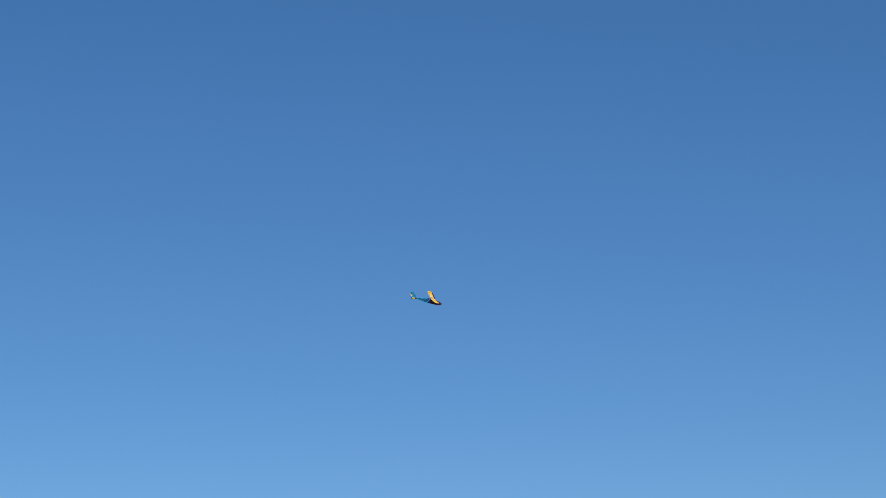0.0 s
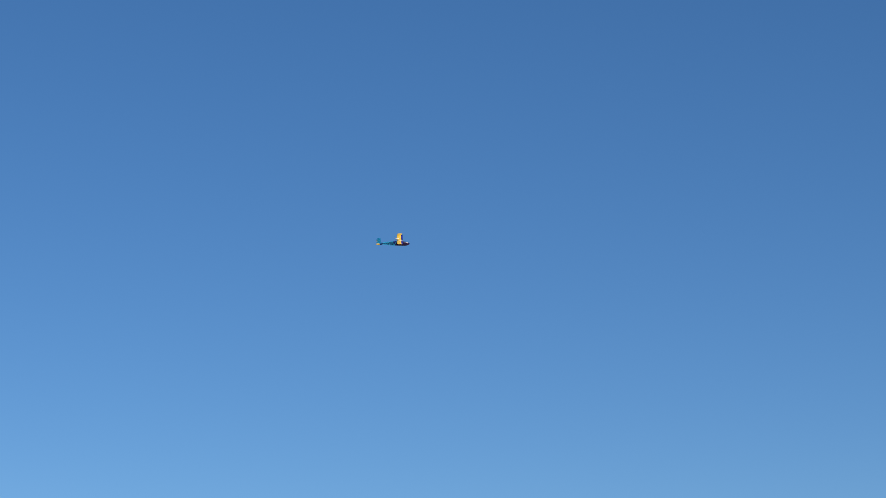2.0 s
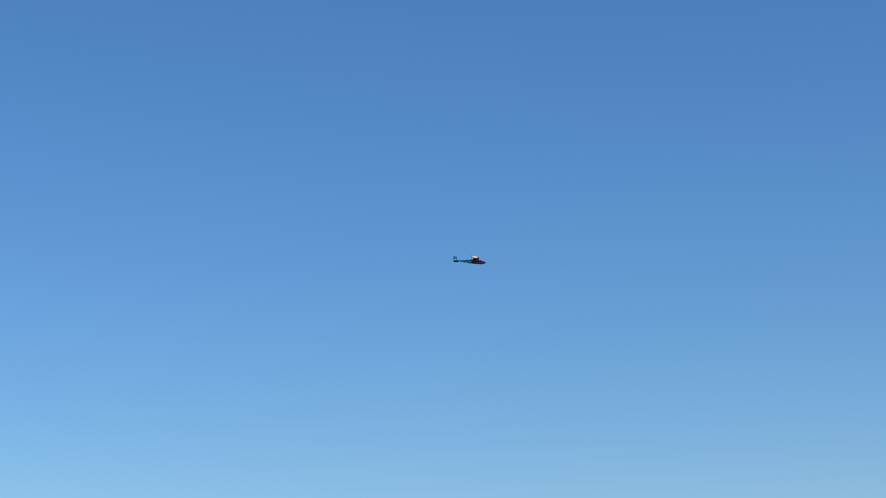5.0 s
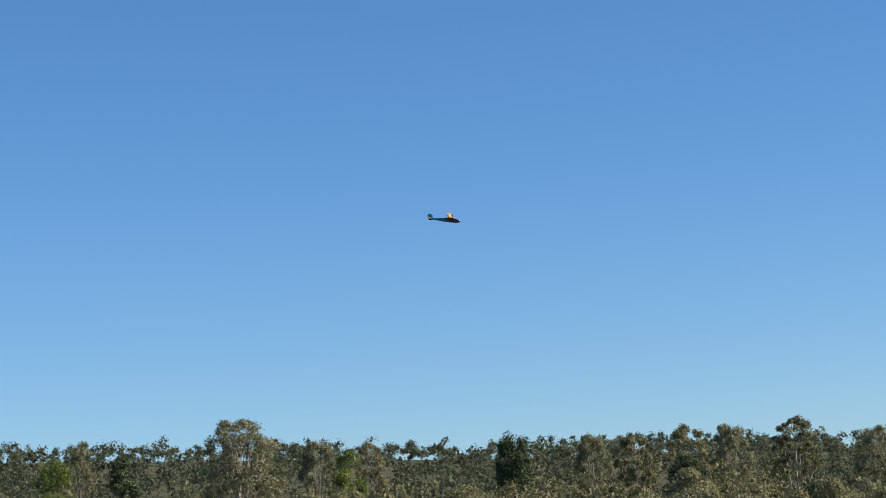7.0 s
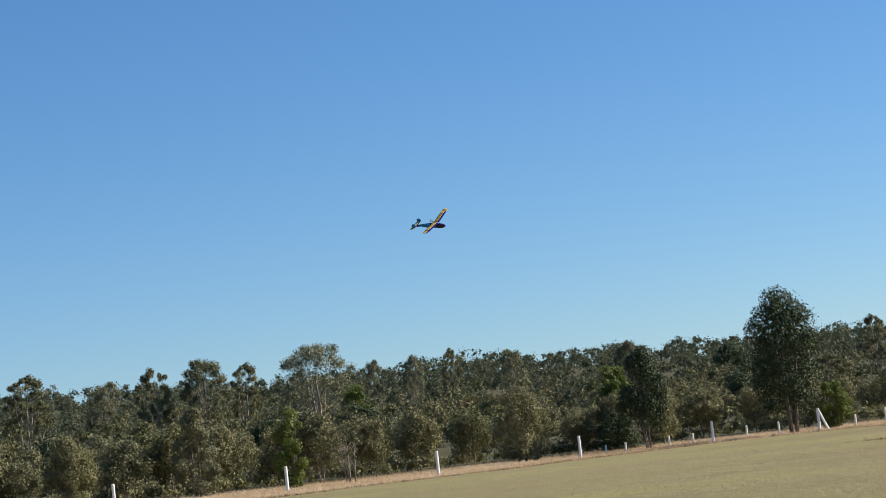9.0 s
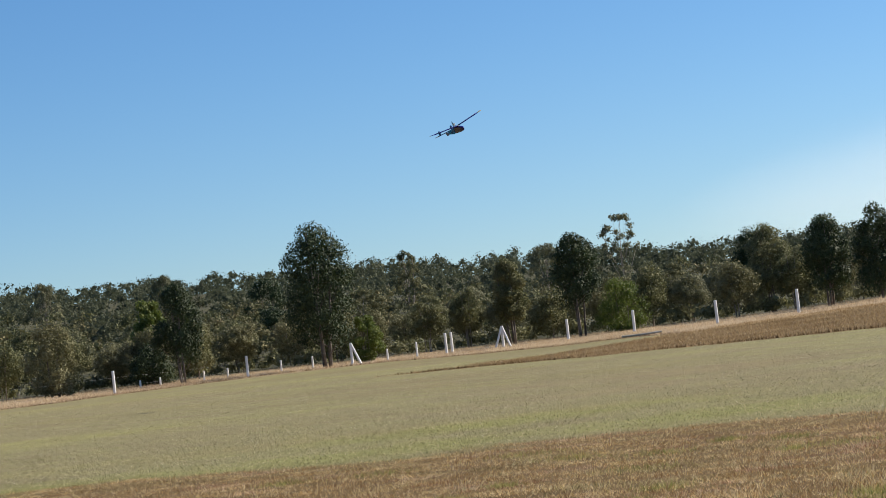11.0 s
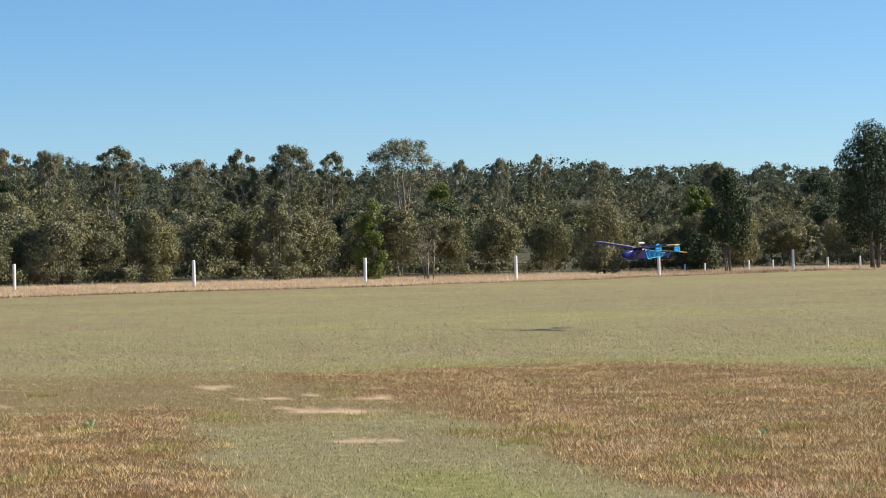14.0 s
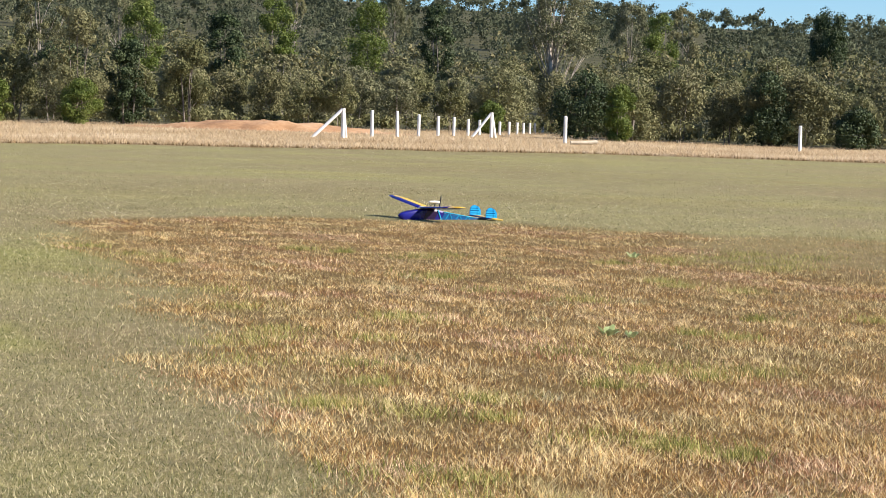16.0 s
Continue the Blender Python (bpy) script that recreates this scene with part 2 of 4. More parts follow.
def land(x, y):
    """Height of the ground."""
    x, y = np.asarray(x, float), np.asarray(y, float)
    r, az = np.hypot(x, y), np.degrees(np.arctan2(-x, y))
    z = np.interp(az, AZ_K, Z_K) * smoothstep(55, 120, r) * (1 - smoothstep(150, 260, r))
    hill = np.tan(np.radians(np.interp(az, HILL_AZ, HILL_EL))) * 900
    ramp = np.clip((r - 230) / (900 - 230), 0, 1.0)
    fall = 1 - smoothstep(950, 1600, r) * 0.9
    return z + hill * ramp ** 1.15 * fall


def land1(x, y):
    return float(land(x, y))


def at(az, r, dz=0.0):
    x, y = -math.sin(radians(az)) * r, math.cos(radians(az)) * r
    return x, y, land1(x, y) + dz


def inside(poly, x, y):
    """Which points lie in a polygon."""
    c = np.zeros(np.shape(x), bool)
    for (x1, y1), (x2, y2) in zip(poly, poly[1:] + poly[:1]):
        hit = ((y1 > y) != (y2 > y)) & (x < (x2 - x1) * (y - y1) / (y2 - y1 + 1e-12) + x1)
        c ^= hit
    return c


def wob(x, y, s, k=0.0):
    """Cheap smooth noise of about -1 to 1."""
    return (np.sin(x * 1.7 / s + 1.3 * np.sin(y * 1.1 / s + k)) + np.sin(y * 1.9 / s + 1.7 * np.sin(x * 1.3 / s + 2 + k)) + np.sin((x + y) * 2.9 / s + k)) / 3


DRY_A = [(-14.5, 27), (-12.6, 30.3), (-9, 30.7), (-6.5, 30.4), (-5.2, 24.5), (-2.5, 23.5), (0, 23.4), (0, 19.2), (0.4, 16), (0.8, 12), (1.2, 6), (-2.6, 6), (-3.5, 9), (-4.2, 10.4), (-5.3, 11.8), (-7.2, 15.5), (-11.5, 22)]
DRY_B = [(2.3, 23.4), (1.5, 26.5), (1, 30.0), (6, 30.7), (8.6, 27.4), (12.9, 26.2), (15, 23.5), (24, 17), (24, 4), (4, 7), (3.2, 13), (2.9, 15.5), (2.6, 17.6)]
PALE = [(-7, 30.6), (1.5, 30.6), (2.4, 22), (0.4, 21), (-0.5, 23.2), (-5.5, 23.4)]
STRIP = [(28.5, 85), (31.2, 81.2), (32.9, 73.7), (35.2, 67.2), (38.4, 61.2), (44, 54), (68, 84), (59, 103), (53, 103), (42, 94), (34, 88.4)]
LUSH = [(-11.8, 19.5, 2.6, 5.5), (-8.2, 12.6, 1.6, 2.2), (1.75, 15.0, 0.75, 2.2), (2.0, 14.2, 0.6, 1.5), (4.6, 30.5, 4.0, 3.0), (9.5, 29.5, 4.5, 2.2), (14.5, 28.5, 4.0, 2.5), (13.0, 33.5, 5.0, 2.0)]
SANDS = [(0.3, 27.3, 0.30, 0.38), (0.9, 25.0, 0.40, 0.30), (1.15, 22.9, 0.42, 0.42), (1.4, 22.5, 0.30, 0.32), (-2.0, 24.8, 0.36, 0.26), (1.9, 24.5, 0.27, 0.32), (1.45, 19.1, 0.26, 0.26), (-9, 27.5, 0.2, 0.3)]


EDGE_AZ = [-40, -34, -27, -22, -15, 0, 13, 17, 21, 30, 42]
EDGE_R = [150, 150, 154, 170, 168, 140, 136, 172, 150, 150, 155]
VERGE_AZ = [-40, -28.4, -26.2, -24, -21, -18.4, -15.5, -12, -9.9, -6, -5, 1, 6, 12.6, 18.5, 24, 29.6, 45]
VERGE_R = [105, 109, 111, 122, 129, 141, 142, 132, 124, 114, 109, 100, 93.5, 91, 85.2, 82.5, 80, 76]


def verge_gap(x, y):
    """Metres beyond the near edge of the unmown verge."""
    return np.hypot(x, y) - np.interp(np.degrees(np.arctan2(-x, y)), VERGE_AZ, VERGE_R)


def dryness(x, y, soft=None):
    """How dry the turf is, 0 to 1; soft: random offsets in metres that blur the edges."""
    sx, sy = (0, 0) if soft is None else soft
    wx = x + sx + 0.35 * wob(x, y, 0.9) + 0.12 * wob(x, y, 0.25, 3)
    wy = y + sy * 2 + 0.5 * wob(x, y, 1.1, 5) + 0.3 * wob(x, y, 0.3, 1)
    d = np.where(inside(DRY_A, wx, wy) | inside(DRY_B, wx, wy), 1.0, 0.0)
    d = np.maximum(d, np.where(inside(PALE, wx, wy), 0.55, 0.0))
    far = verge_gap(x, y) + 0.9 * wob(x, y, 6) > 0
    d = np.maximum(d, np.where(far | inside(STRIP, x + wob(x, y, 4), y + 2 * wob(x, y, 5, 2)), 1.0, 0.0))
    return d


def dryness_soft(x, y):
    g = np.random.default_rng(2)
    return sum(dryness(x, y, (g.normal() * 0.28, g.normal() * 0.28)) for _ in range(10)) / 10


def sandiness(x, y):
    s = np.zeros(np.shape(x))
    wx, wy = x + 0.25 * wob(x, y, 0.3) + 0.1 * wob(x, y, 0.11, 2), y + 0.35 * wob(x, y, 0.4, 4) + 0.2 * wob(x, y, 0.13, 3)
    for cx, cy, a, b in SANDS:
        s = np.maximum(s, 1 - smoothstep(0.6, 1.1, np.hypot((wx - cx) / a, (wy - cy) / b)))
    return s


def lushness(x, y):
    """How fresh and green the turf is, 0 to 0.55."""
    s = np.zeros(np.shape(x))
    for cx, cy, a, b in LUSH:
        s = np.maximum(s, 0.55 * (1 - smoothstep(0.2, 1.1, np.hypot((x - cx) / a, (y - cy) / b) + 0.3 * wob(x, y, 0.5, 2))))
    return s


def build_ground():
    az = np.concatenate([np.arange(-180, -40, 5.0), np.arange(-40, 45, 0.35), np.arange(45, 180, 5.0)])
    r = np.concatenate([[0.001, 2, 4], np.geomspace(6, 140, 200), np.geomspace(146, 4800, 60)])
    A, Rr = np.meshgrid(np.radians(az), r)
    x, y = -np.sin(A) * Rr + 0.5 * (Rr < 1), np.cos(A) * Rr - 0.6 * (Rr < 1)
    z = land(x, y)
    V = np.stack([x, y, z], -1).reshape(-1, 3)
    n, k = len(r), len(az)
    i, j = np.meshgrid(np.arange(n - 1), np.arange(k), indexing="ij")
    j2 = (j + 1) % k
    F = np.stack([i * k + j, (i + 1) * k + j, (i + 1) * k + j2, i * k + j2], -1).reshape(-1, 4)
    m = bpy.data.materials.new("field_turf")
    m.use_nodes = True
    t, nn, l = m.node_tree, m.node_tree.nodes, m.node_tree.links
    p = nn["Principled BSDF"]
    p.inputs["Roughness"].default_value = 0.95
    p.inputs["Specular IOR Level"].default_value = 0.15
    co = nn.new("ShaderNodeTexCoord").outputs["Object"]

    def noise_of(scale, detail=4.0, rough=0.6, stretch=None):
        q = nn.new("ShaderNodeTexNoise")
        q.inputs["Scale"].default_value, q.inputs["Detail"].default_value, q.inputs["Roughness"].default_value = scale, detail, rough
        s = co
        if stretch:
            mp = nn.new("ShaderNodeMapping")
            mp.inputs["Scale"].default_value = stretch
            l.new(co, mp.inputs[0])
            s = mp.outputs[0]
        l.new(s, q.inputs["Vector"])
        return q.outputs[0]

    def ramp(src, stops):
        q = nn.new("ShaderNodeValToRGB")
        l.new(src, q.inputs[0])
        e = q.color_ramp.elements
        while len(e) < len(stops):
            e.new(0.5)
        for k_, (pos, c) in enumerate(stops):
            e[k_].position, e[k_].color = pos, (*c, 1)
        return q.outputs[0]

    def mixc(f, a, b, mode="MIX"):
        q = nn.new("ShaderNodeMix")
        q.data_type, q.blend_type = "RGBA", mode
        if isinstance(f, float):
            q.inputs[0].default_value = f
        else:
            l.new(f, q.inputs[0])
        l.new(a, q.inputs[6]), l.new(b, q.inputs[7])
        return q.outputs[2]

    def attr(name):
        q = nn.new("ShaderNodeAttribute")
        q.attribute_name = name
        return q.outputs["Fac"]

    green = ramp(noise_of(0.16, 6, 0.65, (0.45, 1, 1)), [(0.34, (0.196, 0.140, 0.085)), (0.45, (0.163, 0.140, 0.071)), (0.54, (0.168, 0.163, 0.064)), (0.66, (0.231, 0.212, 0.067))])
    fine = ramp(noise_of(5.0, 8, 0.75), [(0.32, (0.070, 0.056, 0.028)), (0.48, (0.187, 0.159, 0.070)), (0.56, (0.267, 0.218, 0.105)), (0.68, (0.611, 0.495, 0.313))])
    gmicro = ramp(noise_of(38.0, 4, 0.7), [(0.35, (0.054, 0.050, 0.023)), (0.5, (0.187, 0.167, 0.077)), (0.66, (0.493, 0.421, 0.257))])
    green = mixc(0.4, mixc(0.5, green, fine), gmicro)
    # dry soil colours; the dark lows also paint shade between the blades
    dry = ramp(noise_of(0.7, 7, 0.7), [(0.3, (0.055, 0.027, 0.009)), (0.45, (0.108, 0.061, 0.018)), (0.58, (0.151, 0.097, 0.027)), (0.72, (0.203, 0.139, 0.046))])
    dfine = ramp(noise_of(9.0, 8, 0.75), [(0.32, (0.028, 0.014, 0.005)), (0.5, (0.137, 0.077, 0.024)), (0.68, (0.339, 0.239, 0.102))])
    micro = ramp(noise_of(45.0, 4, 0.7), [(0.38, (0.016, 0.009, 0.004)), (0.5, (0.098, 0.060, 0.020)), (0.64, (0.322, 0.220, 0.094))])
    dry = mixc(0.5, mixc(0.45, dry, dfine), micro)
    sand = ramp(noise_of(2.5, 6), [(0.35, (0.359, 0.242, 0.136)), (0.6, (0.484, 0.359, 0.222))])
    broad = ramp(noise_of(0.055, 4, 0.6, (0.6, 1, 1)), [(0.36, (0.93, 0.88, 0.86)), (0.50, (1.0, 1.0, 1.0)), (0.64, (1.07, 1.10, 0.93))])
    patch = ramp(noise_of(0.9, 4, 0.6, (1, 0.45, 1)), [(0.34, (0.93, 0.90, 0.90)), (0.5, (1.0, 1.0, 1.0)), (0.66, (1.06, 1.08, 0.98))])
    green = mixc(1.0, mixc(1.0, green, broad, "MULTIPLY"), patch, "MULTIPLY")
    lush = ramp(noise_of(6.0, 6, 0.7), [(0.35, (0.085, 0.095, 0.018)), (0.5, (0.185, 0.195, 0.038)), (0.66, (0.33, 0.315, 0.10))])
    green = mixc(attr("lush"), green, lush)
    col = mixc(attr("dry"), green, dry)
    straw = ramp(noise_of(1.2, 6, 0.7), [(0.32, (0.22, 0.145, 0.070)), (0.5, (0.36, 0.26, 0.140)), (0.68, (0.50, 0.39, 0.235))])
    col = mixc(attr("verge"), col, straw)
    col = mixc(attr("sand"), col, sand)
    # wood floor: dark litter, with the shade under the trees mixed into its colour
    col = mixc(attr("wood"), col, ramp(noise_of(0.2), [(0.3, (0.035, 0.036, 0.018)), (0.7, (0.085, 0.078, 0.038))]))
    l.new(col, p.inputs["Base Color"])
    bb = nn.new("ShaderNodeBump")
    bb.inputs["Strength"].default_value, bb.inputs["Distance"].default_value = 0.9, 0.06
    l.new(noise_of(6.0, 8, 0.7), bb.inputs["Height"])
    l.new(bb.outputs[0], p.inputs["Normal"])
    me = mesh_np("ground", V, F, m)
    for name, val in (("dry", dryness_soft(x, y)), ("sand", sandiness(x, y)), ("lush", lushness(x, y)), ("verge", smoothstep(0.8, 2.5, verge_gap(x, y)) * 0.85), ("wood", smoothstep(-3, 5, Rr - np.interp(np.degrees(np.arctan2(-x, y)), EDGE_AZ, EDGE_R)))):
        at_ = me.attributes.new(name, "FLOAT", "POINT")
        at_.data.foreach_set("value", np.ravel(val).astype(np.float32))
    me.polygons.foreach_set("use_smooth", [True] * len(me.polygons))
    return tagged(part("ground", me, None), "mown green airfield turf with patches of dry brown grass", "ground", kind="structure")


build_ground()


# ---- trees ----
def sprays(rng, pos, nrm, size):
    """One small three-cornered leaf spray at each place, facing roughly along nrm."""
    n = len(pos)
    ax = np.cross(nrm, rng.normal(size=(n, 3))) + [0, 0, -0.25]
    ax /= np.linalg.norm(ax, axis=1)[:, None] + 1e-9
    sd = np.cross(ax, nrm)
    sd /= np.linalg.norm(sd, axis=1)[:, None] + 1e-9
    z = (size * (0.55 + 0.9 * rng.random(n)))[:, None]
    V = np.stack([pos - sd * z * 0.55 - ax * z * 0.7, pos + sd * z * 0.55 - ax * z * 0.5, pos + ax * z * 0.9], 1)
    return V.reshape(-1, 3)


def foliage(rng, centers, radii, per, size, flat=0.9, inner=16, big=2.0, under=-2.0, cull=True, fringe=(0.42, 0.66)):
    """Leaf clumps: broader sprays inside close the view, small ones lie all over; what is buried in a neighbour is left out."""
    C, R = np.asarray(centers, float), np.asarray(radii, float)
    k = len(C)
    sc = np.array([1, 1, flat])

    def scatter(count, lo, wide, power):
        own = np.repeat(np.arange(k), count)
        d = rng.normal(size=(len(own), 3))
        d /= np.linalg.norm(d, axis=1)[:, None]
        d, own = d[d[:, 2] > under], own[d[:, 2] > under]
        return d, own, C[own] + d * (R[own] * (lo + wide * rng.random(len(own)) ** power))[:, None] * sc

    d, own, pos = scatter(per, fringe[0], fringe[1], 0.62)
    if cull:
        out = np.zeros(len(pos), bool)
        for q in range(k):
            out |= (np.linalg.norm((pos - C[q]) / sc, axis=1) < R[q] * 0.62) & (own != q)
        d, own, pos = d[~out], own[~out], pos[~out]
    outer = sprays(rng, pos, d * 0.8 + rng.normal(size=(len(pos), 3)) * 0.5 + [0, 0, 0.1], size)
    d, own, pos = scatter(inner, 0.05, 0.55, 0.5)
    broad = sprays(rng, pos, d * 0.5 + rng.normal(size=(len(pos), 3)) * 0.6, np.minimum(size * big, R[own] * 0.45))
    V = np.concatenate([outer, broad])
    return V, np.arange(len(V)).reshape(-1, 3)


def tree(seed, kind, h, w, leaf, bark, label, clumps=46, per=58, size=0.13, trunk_r=None, clear=0.12, stems=1, dead=0):
    """A tree: an Empty at its foot with a trunk (limbs on it) and a crown of leaf sprays in clumps."""
    rng = np.random.default_rng(seed)
    root = new("tree")
    tagged(root, label, "tree")
    tr = trunk_r or h * 0.013
    bm = bmesh.new()
    C, R = [], []
    tops = []
    for s in range(stems):
        a = rng.random() * 6.28
        lean = (0.04 + 0.07 * rng.random()) * h * (1 if stems > 1 else 0.4)
        bx, by = (0.25 * math.cos(a), 0.25 * math.sin(a)) if stems > 1 else (0, 0)
        pts = [Vector((bx + math.cos(a) * lean * t + rng.normal() * 0.012 * h * t, by + math.sin(a) * lean * t + rng.normal() * 0.012 * h * t, h * 0.92 * t - (0.1 if t == 0 else 0))) for t in (0, 0.18, 0.36, 0.55, 0.75, 1.0)]
        tube(bm, pts, [tr * k for k in (1.25, 1.0, 0.82, 0.6, 0.38, 0.12)], 6)
        tops.append(pts)
    for k in range(clumps):
        pts = tops[k % stems]
        if kind == "oval":
            u = rng.random() ** 0.85
            cr = w * (0.11 + 0.12 * rng.random())
            z = (h - cr * 0.8) * (clear + (1 - clear) * u)
            prof = math.sin(math.pi * min(1, (u * 0.84 + 0.16))) ** (0.5 if u < 0.45 else 0.58)
            rad = max(0.0, w / 2 * prof - cr * 0.7) * (0.45 + 0.6 * rng.random() ** 0.5)
        elif kind == "umbrella":
            u = 0.52 + 0.48 * rng.random()
            z = h * u
            top = (u - 0.5) / 0.5
            cr = w * (0.06 + 0.05 * rng.random())
            z = (h - cr) * u
            rad = (w / 2 - cr * 0.6) * math.sqrt(max(0.0, 1 - max(0.0, (top - 0.35) / 0.68) ** 2)) * (0.3 + 0.7 * rng.random() ** 0.5)
        elif kind == "gum":
            u = 0.42 + 0.58 * rng.random() ** 0.8
            z = h * u
            rad = w / 2 * (0.35 + 0.65 * rng.random() ** 0.5) * math.sin(math.pi * min(0.93, 0.16 + 0.84 * (u - 0.3) / 0.7)) ** 0.5
            cr = w * (0.06 + 0.06 * rng.random())
        else:
            u = rng.random()
            z = h * (clear + (1 - clear) * u)
            prof = (min(1.0, 0.45 + u * 1.7)) * math.sqrt(max(0.0, 1 - max(0, (u - 0.45) / 0.56) ** 2.2))
            cr = w * (0.10 + 0.11 * rng.random())
            z = (h - cr * 0.8) * (clear + (1 - clear) * u)
            rad = max(0.0, w / 2 * prof - cr * 0.7) * (0.35 + 0.7 * rng.random() ** 0.5)
        a = rng.random() * 6.283
        f = min(0.95, max(0.05, (z / h - (0.2 if kind == "gum" else 0.3 if kind == "umbrella" else 0.12)) * 0.9))
        q = f * 5
        i = min(4, int(q))
        base = pts[i].lerp(pts[i + 1], q - i)
        tip = Vector((base.x * 0.6 + math.cos(a) * rad, base.y * 0.6 + math.sin(a) * rad, z))
        C.append(tip), R.append(cr)
        if (kind == "gum" and k % 2 == 0) or k % 4 == 0:
            mid = base.lerp(tip, 0.5) + Vector((0, 0, -0.05 * h * rng.random()))
            tube(bm, [base, mid, tip], [tr * 0.42 * (1.05 - f), tr * 0.24 * (1.05 - f) + 0.006, 0.008], 4)
    for k in range(dead):
        a = rng.random() * 6.283
        b = tops[k % stems][2].lerp(tops[k % stems][4], rng.random())
        tip = b + Vector((math.cos(a) * w * 0.45, math.sin(a) * w * 0.45, h * 0.25 * rng.random()))
        tube(bm, [b, b.lerp(tip, 0.5) + Vector((0, 0, 0.05 * h)), tip], [tr * 0.35, tr * 0.2, 0.01], 4)
    part("trunk", bm, bark, root, "", True)
    airy = kind in ("gum", "umbrella")
    V, F = foliage(rng, C, R, per, size, 0.8 if airy else 0.92, 12 if airy else 20, 2.2, fringe=(0.25, 0.9) if airy else (0.45, 0.68))
    part("crown", mesh_np("crown", V, F, leaf), leaf, root)
    return root


def put(ob, az, r, scale=1.0, spin=0.0, wide=1.0):
    x, y, z = at(az, r, -0.05)
    ob.matrix_basis = pose(x, y, z, 0, 0, spin)
    ob.scale = (scale * wide, scale * wide, scale)
    return ob


def build_woods():
    rng = random.Random(7)
    L_P = "small olive paperbark with a dense crown at the wood's edge"
    L_B = "brownish olive scrub tree with thin pale stems"
    L_G = "tall grey-green gum tree with open crown"
    L_S = "sapling gum with slender pale stem"
    paper = [tree(11, "oval", 5.0, 4.3, LEAF_OLIVE, BARK_PALE, L_P, 40, 185, 0.095, 0.05, 0.20, 3), tree(12, "oval", 5.0, 3.9, LEAF_BROWN, BARK_PALE, L_B, 36, 185, 0.095, 0.05, 0.30, 3, 3), tree(13, "dome", 5.0, 4.6, LEAF_GREY, BARK_PALE, L_P, 42, 185, 0.095, 0.05, 0.22, 3), tree(14, "oval", 5.0, 3.5, LEAF_OLIVE, BARK_PALE, L_B, 32, 185, 0.095, 0.045, 0.36, 3, 5), tree(15, "dome", 5.0, 4.1, LEAF_BROWN, BARK_DARK, L_B, 38, 185, 0.095, 0.05, 0.28, 2, 2)]
    mid = [tree(21, "oval", 8.0, 4.8, LEAF_GREY, BARK_PALE, L_S, 44, 240, 0.115, 0.084, 0.3, 1, 3), tree(22, "dome", 8.0, 5.4, LEAF_OLIVE, BARK_DARK, L_S, 44, 240, 0.115, 0.10, 0.35, 2, 2), tree(23, "gum", 8.0, 5.0, LEAF_BROWN, BARK_PALE, L_S, 44, 130, 0.105, 0.084, 0.3, 1, 4), tree(24, "oval", 8.0, 4.4, LEAF_DARK, BARK_DARK, L_S, 42, 240, 0.115, 0.084, 0.25, 1)]
    tall = [tree(31, "umbrella", 13.0, 7.6, LEAF_GREY, BARK_PALE, L_G, 70, 150, 0.115, 0.15, 0.5, 1, 3), tree(32, "umbrella", 13.0, 6.4, LEAF_BROWN, BARK_PALE, L_G, 56, 150, 0.115, 0.15, 0.5, 2, 4), tree(33, "dome", 13.0, 6.0, LEAF_DARK, BARK_DARK, L_G, 60, 240, 0.14, 0.17, 0.45, 2)]
    used = {}

    def place(pool, az, r, scale, wide=1.0):
        k = pool[rng.randrange(len(pool))]
        if k.name not in used:
            used[k.name] = 1
            put(k, az, r, scale, rng.random() * 360, wide)
        else:
            put(copy_thing(k, pose(0, 0, 0)), az, r, scale, rng.random() * 360, wide)

    edge = lambda az: float(np.interp(az, EDGE_AZ, EDGE_R))
    az = -37.5
    while az < 38:
        r = edge(az) + rng.uniform(-2, 4)
        place(paper, az, r, rng.uniform(0.66, 1.0), rng.uniform(0.8, 1.12))
        az += rng.uniform(0.85, 1.5)
    az = -37.5
    while az < 40:
        r = edge(az) + rng.uniform(7, 14)
        place(paper, az, r, rng.uniform(0.75, 1.02) * float(np.interp(az, [-34, -20, -5], [0.9, 0.9, 1.0])), rng.uniform(0.95, 1.2))
        az += rng.uniform(1.1, 1.75)
    az = -37.5
    while az < 41:
        r = edge(az) + rng.uniform(18, 30)
        place(paper + mid, az, r, rng.uniform(0.66, 0.84) * float(np.interp(az, [-34, -20, -5, 20], [0.75, 0.8, 0.95, 0.95])), 1.1)
        az += rng.uniform(1.9, 3.0)
    az = -37.5
    while az < 41:
        r = edge(az) + rng.uniform(40, 75)
        place(mid, az, r, rng.uniform(0.8, 1.0) * float(np.interp(az, [-34, -20, 0, 20], [0.7, 0.75, 0.85, 0.95])), 1.3)
        az += rng.uniform(2.2, 3.6)
    def stand(az, r, el):
        """The height of a tree at that bearing and distance whose top is seen at elevation el from the watcher's eye."""
        return 1.6 + r * math.tan(radians(el)) - at(az, r)[2]

